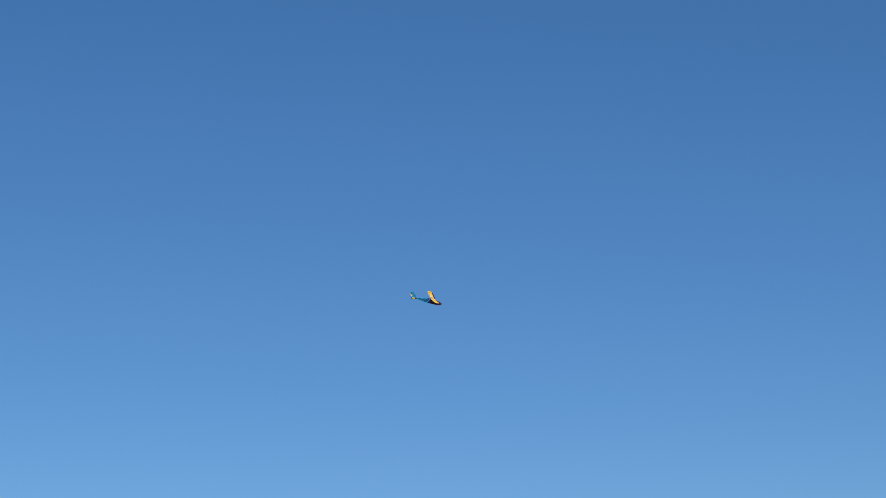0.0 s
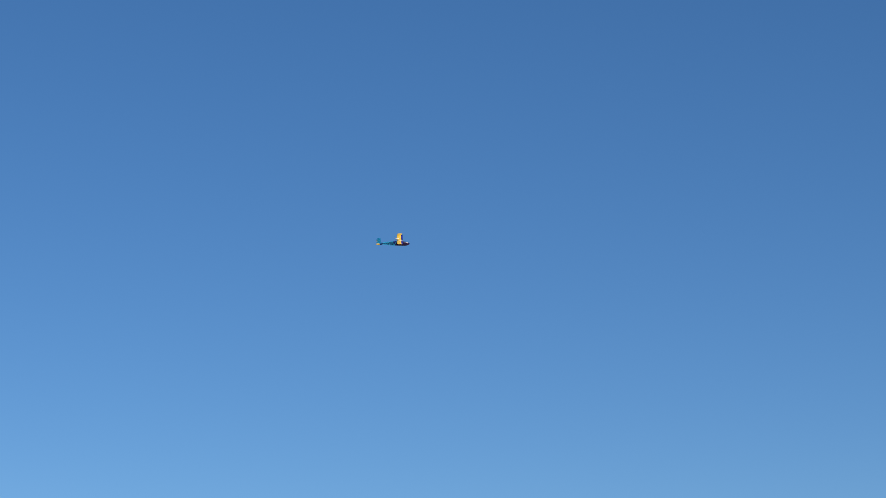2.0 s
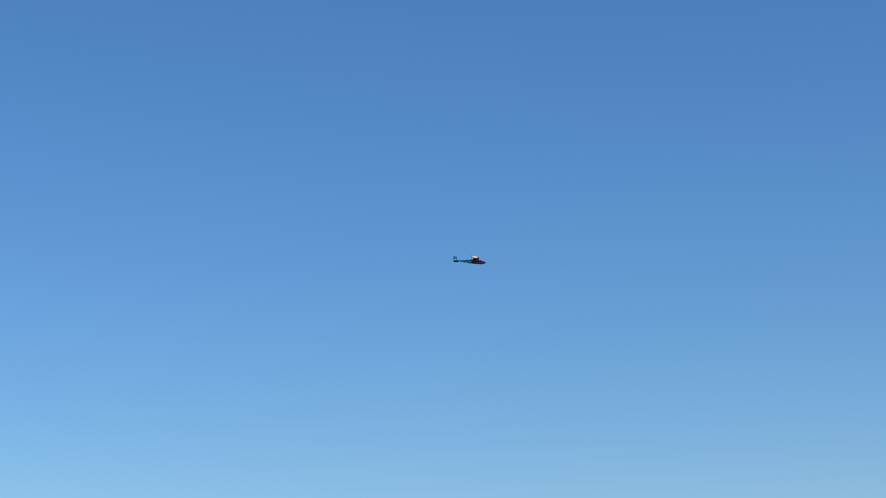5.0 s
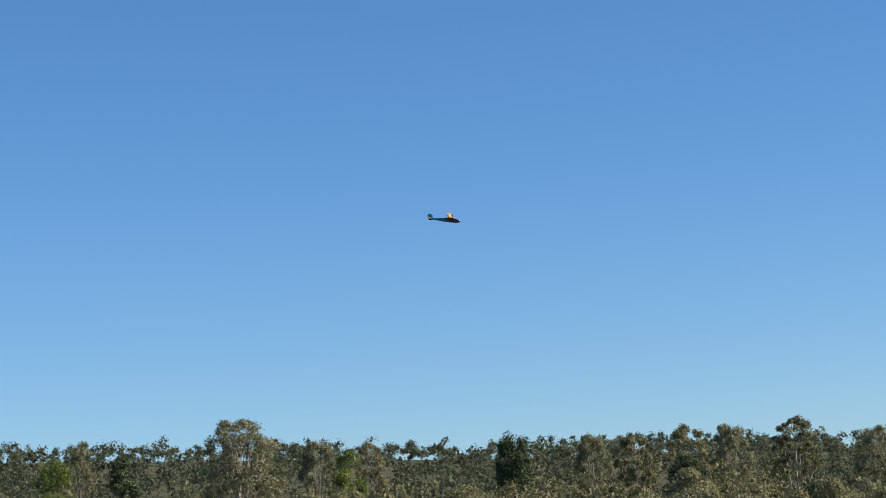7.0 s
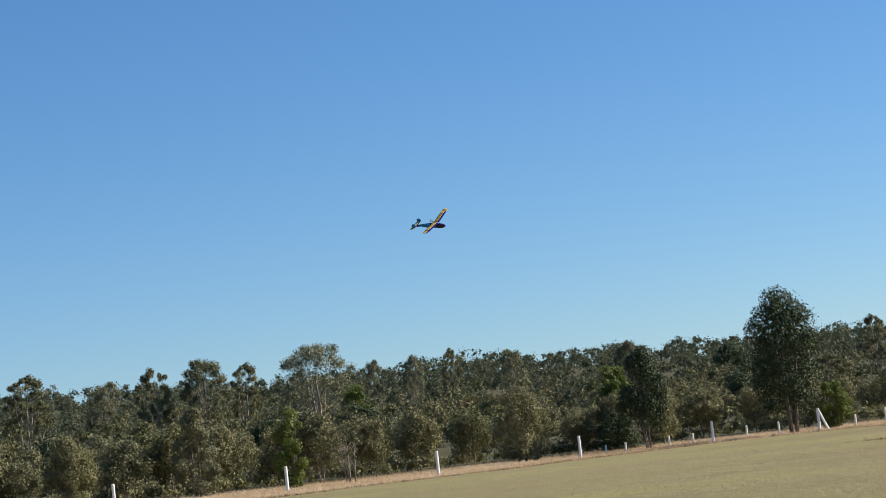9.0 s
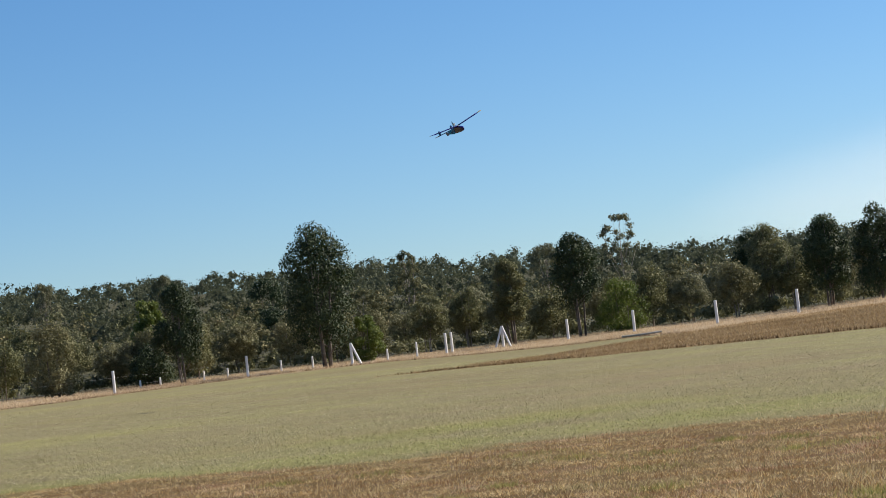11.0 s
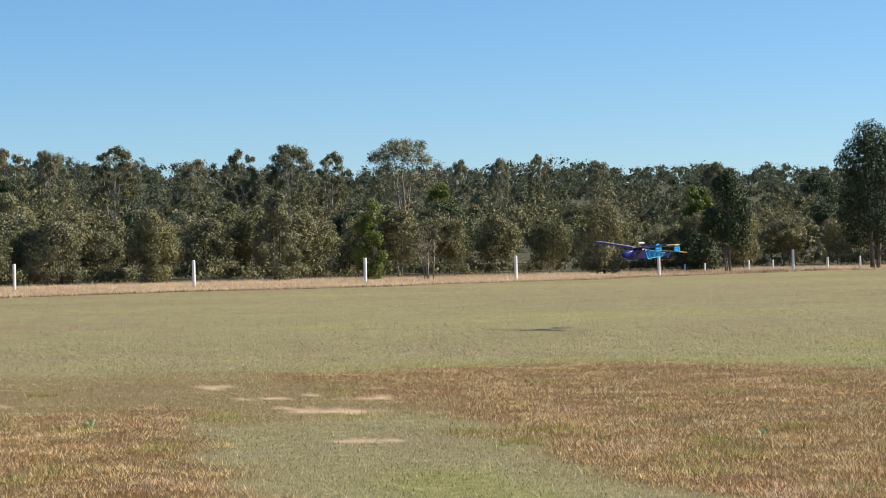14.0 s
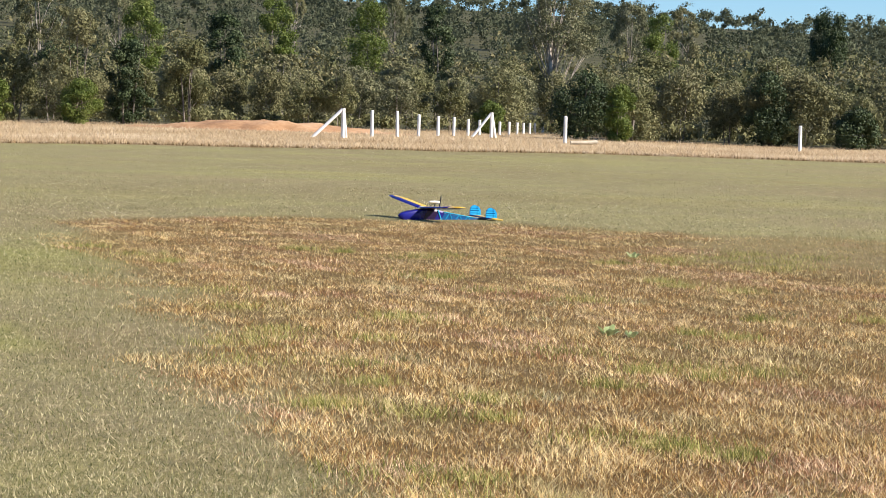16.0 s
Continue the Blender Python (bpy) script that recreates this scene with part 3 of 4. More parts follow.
    # trees that stand out on the skyline: bearing, distance, elevation of the top, width, kind
    for az, r, el, w, k in ((-1.2, 255, 2.70, 4.6, 1), (-2.5, 255, 2.82, 6.4, 0), (-3.5, 262, 2.60, 4.8, 1), (1.95, 250, 2.84, 6.6, 1), (4.6, 252, 2.80, 5.6, 1), (3.5, 256, 2.76, 5.4, 0), (0.0, 268, 2.48, 5.0, 0), (-6.73, 300, 2.34, 3.0, 0), (-7.77, 300, 2.36, 3.2, 0), (-8.78, 290, 2.42, 3.4, 1), (8.98, 262, 2.91, 4.9, 2), (7.0, 270, 2.70, 5.0, 0), (6.0, 262, 2.66, 5.0, 1), (22.4, 400, 3.46, 4.2, 1), (19.9, 300, 3.24, 5.2, 0), (13.9, 265, 2.94, 5.5, 0), (12.6, 280, 2.84, 5.0, 1), (26.8, 260, 3.25, 6.0, 0), (28.6, 230, 3.2, 6.0, 1), (-10.3, 300, 2.24, 4.4, 0), (-13.2, 290, 2.13, 4.0, 0), (-19.4, 280, 2.09, 4.2, 1), (-22.9, 250, 1.90, 4.5, 0), (-28.1, 230, 1.74, 4.2, 2)):
        c = copy_thing(tall[k], pose(0, 0, 0)) if tall[k].name in used else tall[k]
        used[tall[k].name] = 1
        h = stand(az, r, el)
        put(c, az, r, h / 13.0, rng.random() * 360, w / (7.6, 6.4, 6.0)[k] * 13.0 / h)
    put(tree(91, "umbrella", stand(15.75, 190, 3.62), 7.3, LEAF_GREY, BARK_PALE, "big gum tree with a rounded open crown above the wood", 130, 170, 0.085, 0.22, 0.5, 3, 3), 15.75, 190, 1.0, 40)
    put(tree(92, "umbrella", stand(-5.43, 240, 2.95), 9.8, LEAF_GREY, BARK_PALE, "tall spreading gum with sky showing through the crown", 72, 170, 0.10, 0.17, 0.55, 2, 4), -5.43, 240, 1.0, 10)
    # single trees in front of the wood
    L_D = "dark dense round-crowned tree with several bare stems"
    d1 = tree(41, "oval", stand(-17.1, 150, 3.02), 5.1, LEAF_DARK, BARK_DARK, "tall dark green tree standing before the wood by the fence", 110, 300, 0.085, 0.12, 0.22, 3)
    put(d1, -17.1, 150, 1.0, 20)
    for az, r, el, w, seed, lf, clear in ((-23.6, 158, 2.10, 3.8, 42, LEAF_DARK, 0.34), (-29.86, 146, 1.80, 3.3, 43, LEAF_DARK, 0.24), (-31.27, 144, 1.93, 3.9, 44, LEAF_DARK, 0.16), (-28.5, 158, 1.75, 3.5, 48, LEAF_OLIVE, 0.28), (-13.52, 152, 1.87, 3.6, 45, LEAF_DARK, 0.26), (-21.9, 160, 1.55, 2.6, 46, LEAF_OLIVE, 0.3), (4.65, 200, 2.05, 3.8, 49, LEAF_DARK, 0.3)):
        put(tree(seed, "oval", stand(az, r, el), w, lf, BARK_DARK, L_D, 70, 260, 0.080, 0.07, clear, 3), az, r, 1.0, seed * 30)
    put(tree(47, "gum", stand(-24.75, 172, 2.36), 3.4, LEAF_GREY, BARK_PALE, "thin sparse gum with bare pale branches", 36, 70, 0.085, 0.08, 0.5, 1, 5), -24.75, 172, 1.0, 60)
    L_L = "bright fresh green bush at the wood's edge"
    for az, r, el, w, seed in ((-18.15, 154, 0.54, 2.6, 51), (-24.7, 156, 0.78, 4.0, 52), (-4.42, 138, 1.3, 2.3, 53), (14.15, 131, 0.9, 2.3, 54), (17.4, 150, 0.3, 2.2, 55), (27.7, 136, 0.60, 2.6, 56), (29.9, 138, 0.7, 2.4, 57)):
        put(tree(seed, "dome", stand(az, r, el), w, LEAF_LIME, BARK_DARK, L_L, 32, 240, 0.075, 0.04, 0.03, 3), az, r, 1.0, seed * 20)
    L_E = "dense olive tree with leaves down to the grass"
    # seed 65 has dark leaves for the shaded left of the bush at 14.15
    for az, r, el, w, seed, lf in ((27.77, 139, 2.37, 4.3, 61, LEAF_BROWN), (24.99, 138, 1.73, 3.1, 62, LEAF_OLIVE), (26.5, 143, 1.6, 2.8, 63, LEAF_DARK), (29.3, 141, 1.7, 3.0, 64, LEAF_OLIVE), (15.1, 135, 1.15, 4.2, 65, LEAF_DARK), (13.9, 136, 1.1, 3.6, 74, LEAF_OLIVE), (17.2, 158, 1.2, 4.6, 66, LEAF_OLIVE), (10.4, 137, 1.2, 3.0, 67, LEAF_DARK), (8.27, 135, 0.42, 2.7, 75, LEAF_DARK), (1.0, 138, 1.2, 2.9, 68, LEAF_OLIVE), (5.2, 136, 1.0, 3.2, 69, LEAF_GREY), (3.4, 137, 0.95, 3.4, 70, LEAF_GREY), (-2.15, 140, 1.57, 2.9, 71, LEAF_GREY), (-10.3, 150, 1.4, 3.2, 72, LEAF_BROWN), (-12.67, 160, 0.4, 3.4, 73, LEAF_DARK)):
        put(tree(seed, "oval", stand(az, r, el), w, lf, BARK_DARK, L_E, 44, 250, 0.080, 0.06, 0.06, 3), az, r, 1.0, seed * 33)
    L_Y = "yellow-green crowned tree standing in the wood"
    for az, r, el, w, seed, lf in ((22.8, 205, 2.85, 4.2, 81, LEAF_LIME), (20.6, 215, 2.85, 5.0, 82, LEAF_LIME), (18.7, 200, 2.75, 3.6, 83, LEAF_DARK), (26.3, 190, 2.6, 4.2, 84, LEAF_LIME), (24.1, 195, 2.5, 3.6, 85, LEAF_DARK), (-12.75, 166, 1.5, 2.4, 86, LEAF_LIME), (-15.8, 262, 1.75, 5.2, 87, LEAF_DARK), (13.1, 240, 2.6, 4.4, 88, LEAF_LIME), (-6.3, 215, 1.75, 3.4, 89, LEAF_LIME)):
        put(tree(seed, "dome", stand(az, r, el), w, lf, BARK_DARK, L_Y if lf is LEAF_LIME else "dark green round-topped tree standing in the wood", 34, 190, 0.105, 0.08, 0.4, 2), az, r, 1.0, seed * 27)
    # undergrowth between the stems, uncountable
    g = np.random.default_rng(15)
    az = g.uniform(-38, 37, 1150)
    r = np.array([edge(a) for a in az]) + 20 * g.random(1150) ** 1.7
    x, y = -np.sin(np.radians(az)) * r, np.cos(np.radians(az)) * r
    h = g.uniform(0.35, 0.95, 1150)
    C = np.stack([x, y, land(x, y) + h * 0.75], 1)
    V, F = foliage(g, C, h, 90, 0.10, 0.95, 22, 2.4, under=-0.6, cull=False)
    tagged(part("undergrowth", mesh_np("undergrowth", V, F, LEAF_OLIVE), None), "low olive scrub between the stems of the wood", "undergrowth", kind="stuff")
    put(tree(58, "gum", 3.6, 2.4, LEAF_GREY, BARK_PALE, "half-bare pale sapling with many white stems", 26, 50, 0.07, 0.035, 0.2, 4, 16), -5.94, 136, 1.0)
    # the closed canopy inside the wood, uncountable
    g = np.random.default_rng(25)
    n = 1050
    az = g.uniform(-40, 43, n)
    deep = g.random(n) ** 1.1
    r = np.array([edge(a) for a in az]) + 20 + 112 * deep
    x, y = -np.sin(np.radians(az)) * r, np.cos(np.radians(az)) * r
    h = (4.4 + 5.6 * deep) * g.uniform(0.72, 1.05, n) * np.interp(az, [-34, -20, 0, 20], [0.68, 0.74, 0.95, 1.05])
    C = np.stack([x, y, land(x, y) + h * 0.66], 1)
    lobes = np.concatenate([C + np.stack([g.normal(size=n) * 0.17 * h, g.normal(size=n) * 0.17 * h, g.uniform(-0.3, 0.2, n) * h], 1) for _ in range(4)])
    V, F = foliage(g, lobes, np.tile(h, 4) * g.uniform(0.13, 0.22, 4 * n), 72, 0.16, 0.9, 20, 2.2, under=-0.5, cull=False, fringe=(0.3, 0.72))
    tagged(part("inner_canopy", mesh_np("inner_canopy", V, F, CANOPY_LEAF), None), "close grey-green canopy of the wood behind its edge", "forest", kind="stuff")
    # far woods over the rising ground, uncountable
    g = np.random.default_rng(5)
    n = 3300
    az = g.uniform(-40, 44, n)
    r = 280 + 640 * g.random(n) ** 0.8
    x, y = -np.sin(np.radians(az)) * r, np.cos(np.radians(az)) * r
    h = g.uniform(6.5, 11.5, n) * np.where(g.random(n) < 0.06, 1.2, 1)
    h *= np.where(r < 480, np.interp(az, [-34, -24, -12, 0, 15], [0.52, 0.6, 0.8, 0.92, 1.0]), 1)
    VV, FF, base = [], [], 0
    for r0, r1, lobes, per, size in ((0, 420, 5, 66, 0.20), (420, 620, 4, 46, 0.26), (620, 2000, 3, 34, 0.35)):
        k = np.repeat(np.flatnonzero((r >= r0) & (r < r1)), lobes)
        d = g.normal(size=(len(k), 3))
        d /= np.linalg.norm(d, axis=1)[:, None]
        d *= (h[k] * 0.24 * g.random(len(k)) ** 0.4)[:, None]
        C = np.stack([x[k], y[k], land(x[k], y[k]) + h[k] * (0.43 if r0 > 600 else 0.5)], 1) + d * [1.15, 1.15, 1.3]
        V, F = foliage(g, C, h[k] * g.uniform(0.9, 1.3, len(k)) * 0.40 / math.sqrt(lobes), per, size, 0.9, 16, 2.2, under=-0.6, cull=False, fringe=(0.25, 0.66))
        VV.append(V), FF.append(F + base)
        base += len(V)
    tagged(part("far_woods", mesh_np("far_woods", np.concatenate(VV), np.concatenate(FF), FAR_LEAF), None), "distant forest covering the low hills, its green greyed for haze", "forest", kind="stuff")


build_woods()


# ---- fences ----
def post(h, r, az, d, label, group, tilt=0.0):
    root = tagged(new("fence_post"), label, "post", group)
    bm = bmesh.new()
    tube(bm, [(0, 0, -0.25), (0, 0, h * 0.5), (0, 0, h - 0.03), (0, 0, h)], [r, r, r * 0.97, r * 0.75], 10)
    part("shaft", bm, POST_WHITE, root, "", False)
    x, y, z = at(az, d)
    root.matrix_basis = pose(x, y, z, tilt, tilt * 0.6, az * 3)
    return root


def build_fences():
    rng = random.Random(3)
    L = "round white-painted timber fence post in dry grass"
    G = "posts of the airfield fence"
    for az, d in ((9.6, 121), (4.45, 122), (0.0, 123.5), (-4.32, 126.5), (-8.14, 132), (-11.75, 138), (-15.1, 146), (-20.3, 152), (-23.25, 150), (-24.93, 143), (-27.02, 132), (-29.06, 130), (-31.9, 126), (15.48, 114), (-20.15, 151)):
        post(1.36, 0.09, az, d, L, G, rng.uniform(-0.8, 0.8))
    for az, d, h in ((-12.4, 152, 0.45), (-12.9, 153, 0.5), (-13.45, 154, 0.6), (-14.0, 155, 0.6), (-14.6, 156, 0.6), (-15.95, 158, 0.7), (-16.75, 155, 0.75), (-18.65, 150, 0.7), (-19.4, 150, 0.95)):
        post(h + 0.05, 0.07, az, d, "short white fence post half hidden in dry grass", G, rng.uniform(-1, 1))
    # the fence that runs away from the field
    for k, (az, hp) in enumerate(((20.37, 46), (19.73, 44), (19.19, 38), (18.7, 34), (18.3, 32), (17.94, 28), (17.65, 26), (17.14, 23), (16.9, 22), (16.7, 20), (16.54, 19), (16.38, 18), (16.25, 17), (16.05, 17))):
        r = 114 + 4.2 * k
        post(hp * r / 4000 + 0.03, 0.085, az, r, "white fence post in a row running off to the wood", "posts of the side fence", rng.uniform(-0.6, 0.6))

    def strainer(az, d, legs, label):
        root = tagged(new("fence_strainer"), label, "fence strainer", "braced end posts")
        part("post", tubed([(0, 0, -0.2), (0, 0, 1.42)], [0.095, 0.09], 10), POST_WHITE, root)
        for lx, ly in legs:
            part("stay", tubed([(lx, ly, -0.1), (lx * 0.03, ly * 0.03, 1.36)], [0.075, 0.075], 8), POST_WHITE, root)
        x, y, z = at(az, d)
        root.matrix_basis = pose(x, y, z, 0, 0, az)
        return root

    strainer(21.1, 108, ((-1.55, -0.2), (0.15, 0.7)), "white braced fence end post with slanting stay")
    strainer(17.35, 128, ((-1.15, -0.2), (0.25, 0.4)), "white braced fence end post with slanting stay")
    strainer(-17.75, 148, ((0.6, -0.1),), "white braced fence post with a short stay")
    strainer(-21.6, 150, ((-0.55, -0.3), (0.5, -0.2)), "white tripod of fence timbers at the corner")
    # slack wires between the main posts
    main = [(9.6, 121), (4.45, 122), (0.0, 123.5), (-4.32, 126.5), (-8.14, 132), (-11.75, 138), (-15.1, 146), (-17.75, 148), (-20.3, 152), (-21.6, 150)]
    for hgt in (0.45, 0.95):
        for (a, d), (b, e) in zip(main, main[1:]):
            p, q = Vector(at(a, d, hgt)), Vector(at(b, e, hgt))
            m = p.lerp(q, 0.5) - Vector((0, 0, 0.05))
            tagged(part("fence_wire", tubed([p, m, q], [0.0012] * 3, 4), WIRE), "thin slack galvanised fence wire between white posts", "wire", "fence wires")
    # timbers on the ground
    for az, d, ln, turn, r in ((15.0, 109, 1.3, 25, 0.10), (-25.1, 117, 2.1, -29, 0.06)):
        x, y, z = at(az, d, r * 0.8 + 0.05)
        ob = tagged(part("timber", tubed([(-ln / 2, 0, -0.02), (0, 0, 0.0), (ln / 2, 0, 0.04)], [r, r, r * 0.96], 9), TIMBER), "pale old timber lying in the dry grass", "log")
        ob.matrix_basis = pose(x, y, z, 0, 0, turn)


build_fences()


def build_bank():
    """A low spoil bank of orange earth behind the field's edge."""
    g = np.linspace(-1, 1, 40)
    X, Y = np.meshgrid(g, g)
    Rr = np.hypot(X, Y)
    x, y = X * 9.0, Y * 4.0
    z = 0.62 * (1 - smoothstep(0.1, 1, Rr + 0.15 * wob(X, Y, 0.3))) + 0.10 * wob(x, y, 0.7) - 0.08
    V = np.stack([x, y, z], -1).reshape(-1, 3)
    i, j = np.meshgrid(np.arange(39), np.arange(39), indexing="ij")
    F = np.stack([i * 40 + j, i * 40 + j + 1, (i + 1) * 40 + j + 1, (i + 1) * 40 + j], -1).reshape(-1, 4)
    ob = tagged(part("earth_bank", mesh_np("earth_bank", V, F, EARTH), None, smooth=True), "low bank of bare orange earth by the wood", "earth bank")
    ob.matrix_basis = pose(*at(23.2, 130), 0, 0, 22)


build_bank()


def build_windsock():
    root = tagged(new("windsock"), "faded pale orange windsock hanging limp on a thin pole", "windsock")
    part("pole", tubed([(0, 0, -0.3), (0, 0, 1.3), (0, 0, 2.62)], [0.035, 0.03, 0.022], 8), STEEL, root)
    bm = bmesh.new()
    pts = [(0.0, 0, 2.62), (0.08, -0.02, 2.40), (0.20, -0.03, 2.05), (0.33, -0.05, 1.72), (0.48, -0.05, 1.38)]
    tube(bm, pts, [0.17, 0.20, 0.19, 0.16, 0.12], 14, cap=False)
    bmesh.ops.solidify(bm, geom=bm.faces[:], thickness=0.01)
    sock = part("sock", bm, SOCK, root, "faded orange and white cloth", True)
    hoop = bmesh.new()
    ring = [(0.17 * math.cos(a), 0.17 * math.sin(a), 2.63) for a in [k * math.pi / 8 for k in range(17)]]
    tube(hoop, ring, [0.012] * 17, 5)
    part("hoop", hoop, STEEL, sock)
    root.matrix_basis = pose(*at(6.13, 117), 0, 0, 6)


build_windsock()


# ---- grass ----
def blades(rng, x, y, h, width, lean=0.5):
    n = len(x)
    a = rng.random(n) * 6.283
    ux, uy = np.cos(a), np.sin(a)
    b = rng.random(n) * 6.283
    ln = lean * h * rng.random(n) ** 0.7
    z = land(x, y)
    w = width * (0.6 + 0.8 * rng.random(n)) / 2
    V = np.zeros((n, 3, 3))
    V[:, 0] = np.stack([x - ux * w, y - uy * w, z - 0.01], 1)
    V[:, 1] = np.stack([x + ux * w, y + uy * w, z - 0.01], 1)
    V[:, 2] = np.stack([x + np.cos(b) * ln, y + np.sin(b) * ln, z + h], 1)
    return V.reshape(-1, 3), np.arange(3 * n).reshape(n, 3)


def build_grass():
    g = np.random.default_rng(9)

    def field(n, r0, r1, a0, a1, power=1.0):
        az = np.radians(g.uniform(a0, a1, n))
        r = r0 + (r1 - r0) * g.random(n) ** power
        return -np.sin(az) * r, np.cos(az) * r

    # dry standing grass of the near patches
    x, y = field(1450000, 8.8, 33, -34, 31, 1.2)
    d = dryness(x, y, (g.normal(size=len(x)) * 0.13, g.normal(size=len(x)) * 0.13))
    clump = np.clip(0.5 + 0.35 * wob(x + 0.3 * wob(x, y, 0.7, 2), y, 0.17, 1) + 0.35 * wob(x, y + 0.4 * wob(x, y, 0.9, 5), 0.41, 4), 0, 1)
    keep = (g.random(len(x)) < np.where(d > 0.9, 0.30 + 0.5 * clump, np.where(d > 0.4, 0.42, 0.0))) & (sandiness(x, y) < 0.3)
    x, y, clump, d = x[keep], y[keep], clump[keep], d[keep]
    h = (0.008 + 0.026 * g.random(len(x)) ** 1.6 + 0.046 * clump ** 2 * (0.4 + 0.6 * g.random(len(x)))) * np.where(d > 0.9, 1, 0.5)
    long = g.random(len(x)) < 0.012
    h = np.where(long, h + 0.05, h) * np.interp(np.hypot(x, y), [10, 26], [1.0, 0.6])
    tone = wob(x + 0.4 * wob(x, y, 0.6, 3), y, 1.15, 9) + 0.7 * wob(x, y, 0.37, 6) + 0.25 * g.normal(size=len(x))
    for name, mask, material, label in (
            ("dry_grass", (tone > -0.62) & (tone < 0.5), DRY_BLADE, "dry brown and straw coloured unmown grass"),
            ("dull_grass", tone >= 0.5, DULL_BLADE, "patches of spent grey-green grass among the dry"),
            ("reddish_grass", tone <= -0.62, RED_BLADE, "patches of reddish dry grass among the straw")):
        V, F = blades(g, x[mask], y[mask], h[mask], 0.0022 + 0.00022 * np.hypot(x[mask], y[mask]), 1.7)
        tagged(part(name, mesh_np(name, V, F, material), None), label, "grass", kind="stuff")
    # bleached fallen stalks over it
    x, y = field(26000, 8.8, 31, -34, 31, 1.3)
    keep = (dryness(x, y) > 0.9) & (g.random(len(x)) < 0.35 + 0.5 * (wob(x, y, 0.8, 6) > 0.1) + 0.3 * (np.hypot(x, y) < 13))
    x, y = x[keep], y[keep]
    V, F = blades(g, x, y, 0.02 + 0.05 * g.random(len(x)) ** 1.5, 0.0034, 3.0)
    tagged(part("straw_stalks", mesh_np("straw_stalks", V, F, STALK), None), "long bleached stalks fallen across the dry grass", "grass", kind="stuff")
    # fresh green tufts in the dry grass
    x, y = field(150, 9, 27, -33, 28, 1.2)
    x = np.concatenate([x, [-2.4, -2.2, -2.75, -2.0, -3.7, -4.0]])
    y = np.concatenate([y, [10.7, 10.6, 10.8, 10.5, 11.9, 14.5]])
    k = dryness(x, y) > 0.4
    x, y = x[k], y[k]
    big = g.uniform(0.05, 0.16, len(x)) * (0.7 + 0.025 * y)
    x, y = np.repeat(x, 260), np.repeat(y, 260)
    x, y = x + g.normal(size=len(x)) * np.repeat(big, 260) * 1.3, y + g.normal(size=len(x)) * np.repeat(big, 260) * 1.3
    V, F = blades(g, x, y, 0.025 + 0.055 * g.random(len(x)) ** 1.3, 0.0065, 1.3)
    tagged(part("green_tufts", mesh_np("green_tufts", V, F, TUFT_BLADE), None), "fresh green tufts growing through the dry grass", "grass", kind="stuff")
    # short mown turf between them, with green tufts in the dry grass
    x, y = field(720000, 8.8, 54, -36, 34, 1.55)
    d = dryness(x, y, (g.normal(size=len(x)) * 0.13, g.normal(size=len(x)) * 0.13))
    tuft = (wob(x, y, 0.5, 7) > 0.72) & (wob(x, y, 1.9, 2) > 0.1)
    keep = ((d < 0.3) | ((d < 0.9) & (g.random(len(x)) < 0.4)) | tuft) & (sandiness(x, y) < 0.2) & (g.random(len(x)) < smoothstep(54, 24, np.hypot(x, y)))
    x, y, d = x[keep], y[keep], d[keep]
    h = np.where(d > 0.9, 0.03 + 0.05 * g.random(len(x)), 0.012 + 0.03 * g.random(len(x)) ** 2)
    V, F = blades(g, x, y, h * 0.7, 0.0030 + 0.00022 * np.hypot(x, y), 2.0)
    tagged(part("mown_grass", mesh_np("mown_grass", V, F, GREEN_BLADE), None), "short mown green grass with straw flecks", "grass", kind="stuff")
    # upright straw and seed heads scattered over the runway
    x, y = field(130000, 26, 108, -38, 34, 0.9)
    keep = (dryness(x, y) < 0.3) & (g.random(len(x)) < 0.35 + 0.65 * (wob(x, y, 3.0, 1) > 0))
    x, y = x[keep], y[keep]
    V, F = blades(g, x, y, 0.009 + 0.018 * g.random(len(x)) ** 2, 0.016, 2.5)
    tagged(part("turf_flecks", mesh_np("turf_flecks", V, F, FLECK), None), "pale straw stalks scattered over the mown runway", "grass", kind="stuff")
    # straw on the far verge, thickest along its mown edge
    n = 170000
    az = g.uniform(-40, 36, n)
    r = np.interp(az, VERGE_AZ, VERGE_R) - 1
    r += (np.interp(az, EDGE_AZ, EDGE_R) + 2 - r) * g.random(n) ** 1.5
    x, y = -np.sin(np.radians(az)) * r, np.cos(np.radians(az)) * r
    keep = (dryness(x, y) > 0.9) & ~inside(STRIP, x, y)
    x, y = x[keep], y[keep]
    h = (0.05 + 0.13 * g.random(len(x)) + 0.10 * np.clip(wob(x, y, 2.0, 4), 0, 1)) * (0.6 + 0.4 * smoothstep(0.5, 4, verge_gap(x, y)))
    V, F = blades(g, x, y, h, 0.018, 1.5)
    tagged(part("verge_grass", mesh_np("verge_grass", V, F, VERGE_BLADE), None), "tall pale straw grass along the fence", "grass", kind="stuff")
    x, y = g.uniform(28, 68, 110000), g.uniform(54, 104, 110000)
    keep = inside(STRIP, x + wob(x, y, 4), y + 2 * wob(x, y, 5, 2))
    x, y = x[keep], y[keep]
    V, F = blades(g, x, y, 0.04 + 0.09 * g.random(len(x)), 0.018, 1.4)
    tagged(part("rough_strip", mesh_np("rough_strip", V, F, STRIP_BLADE), None), "strip of rusty brown unmown grass beside the runway", "grass", kind="stuff")
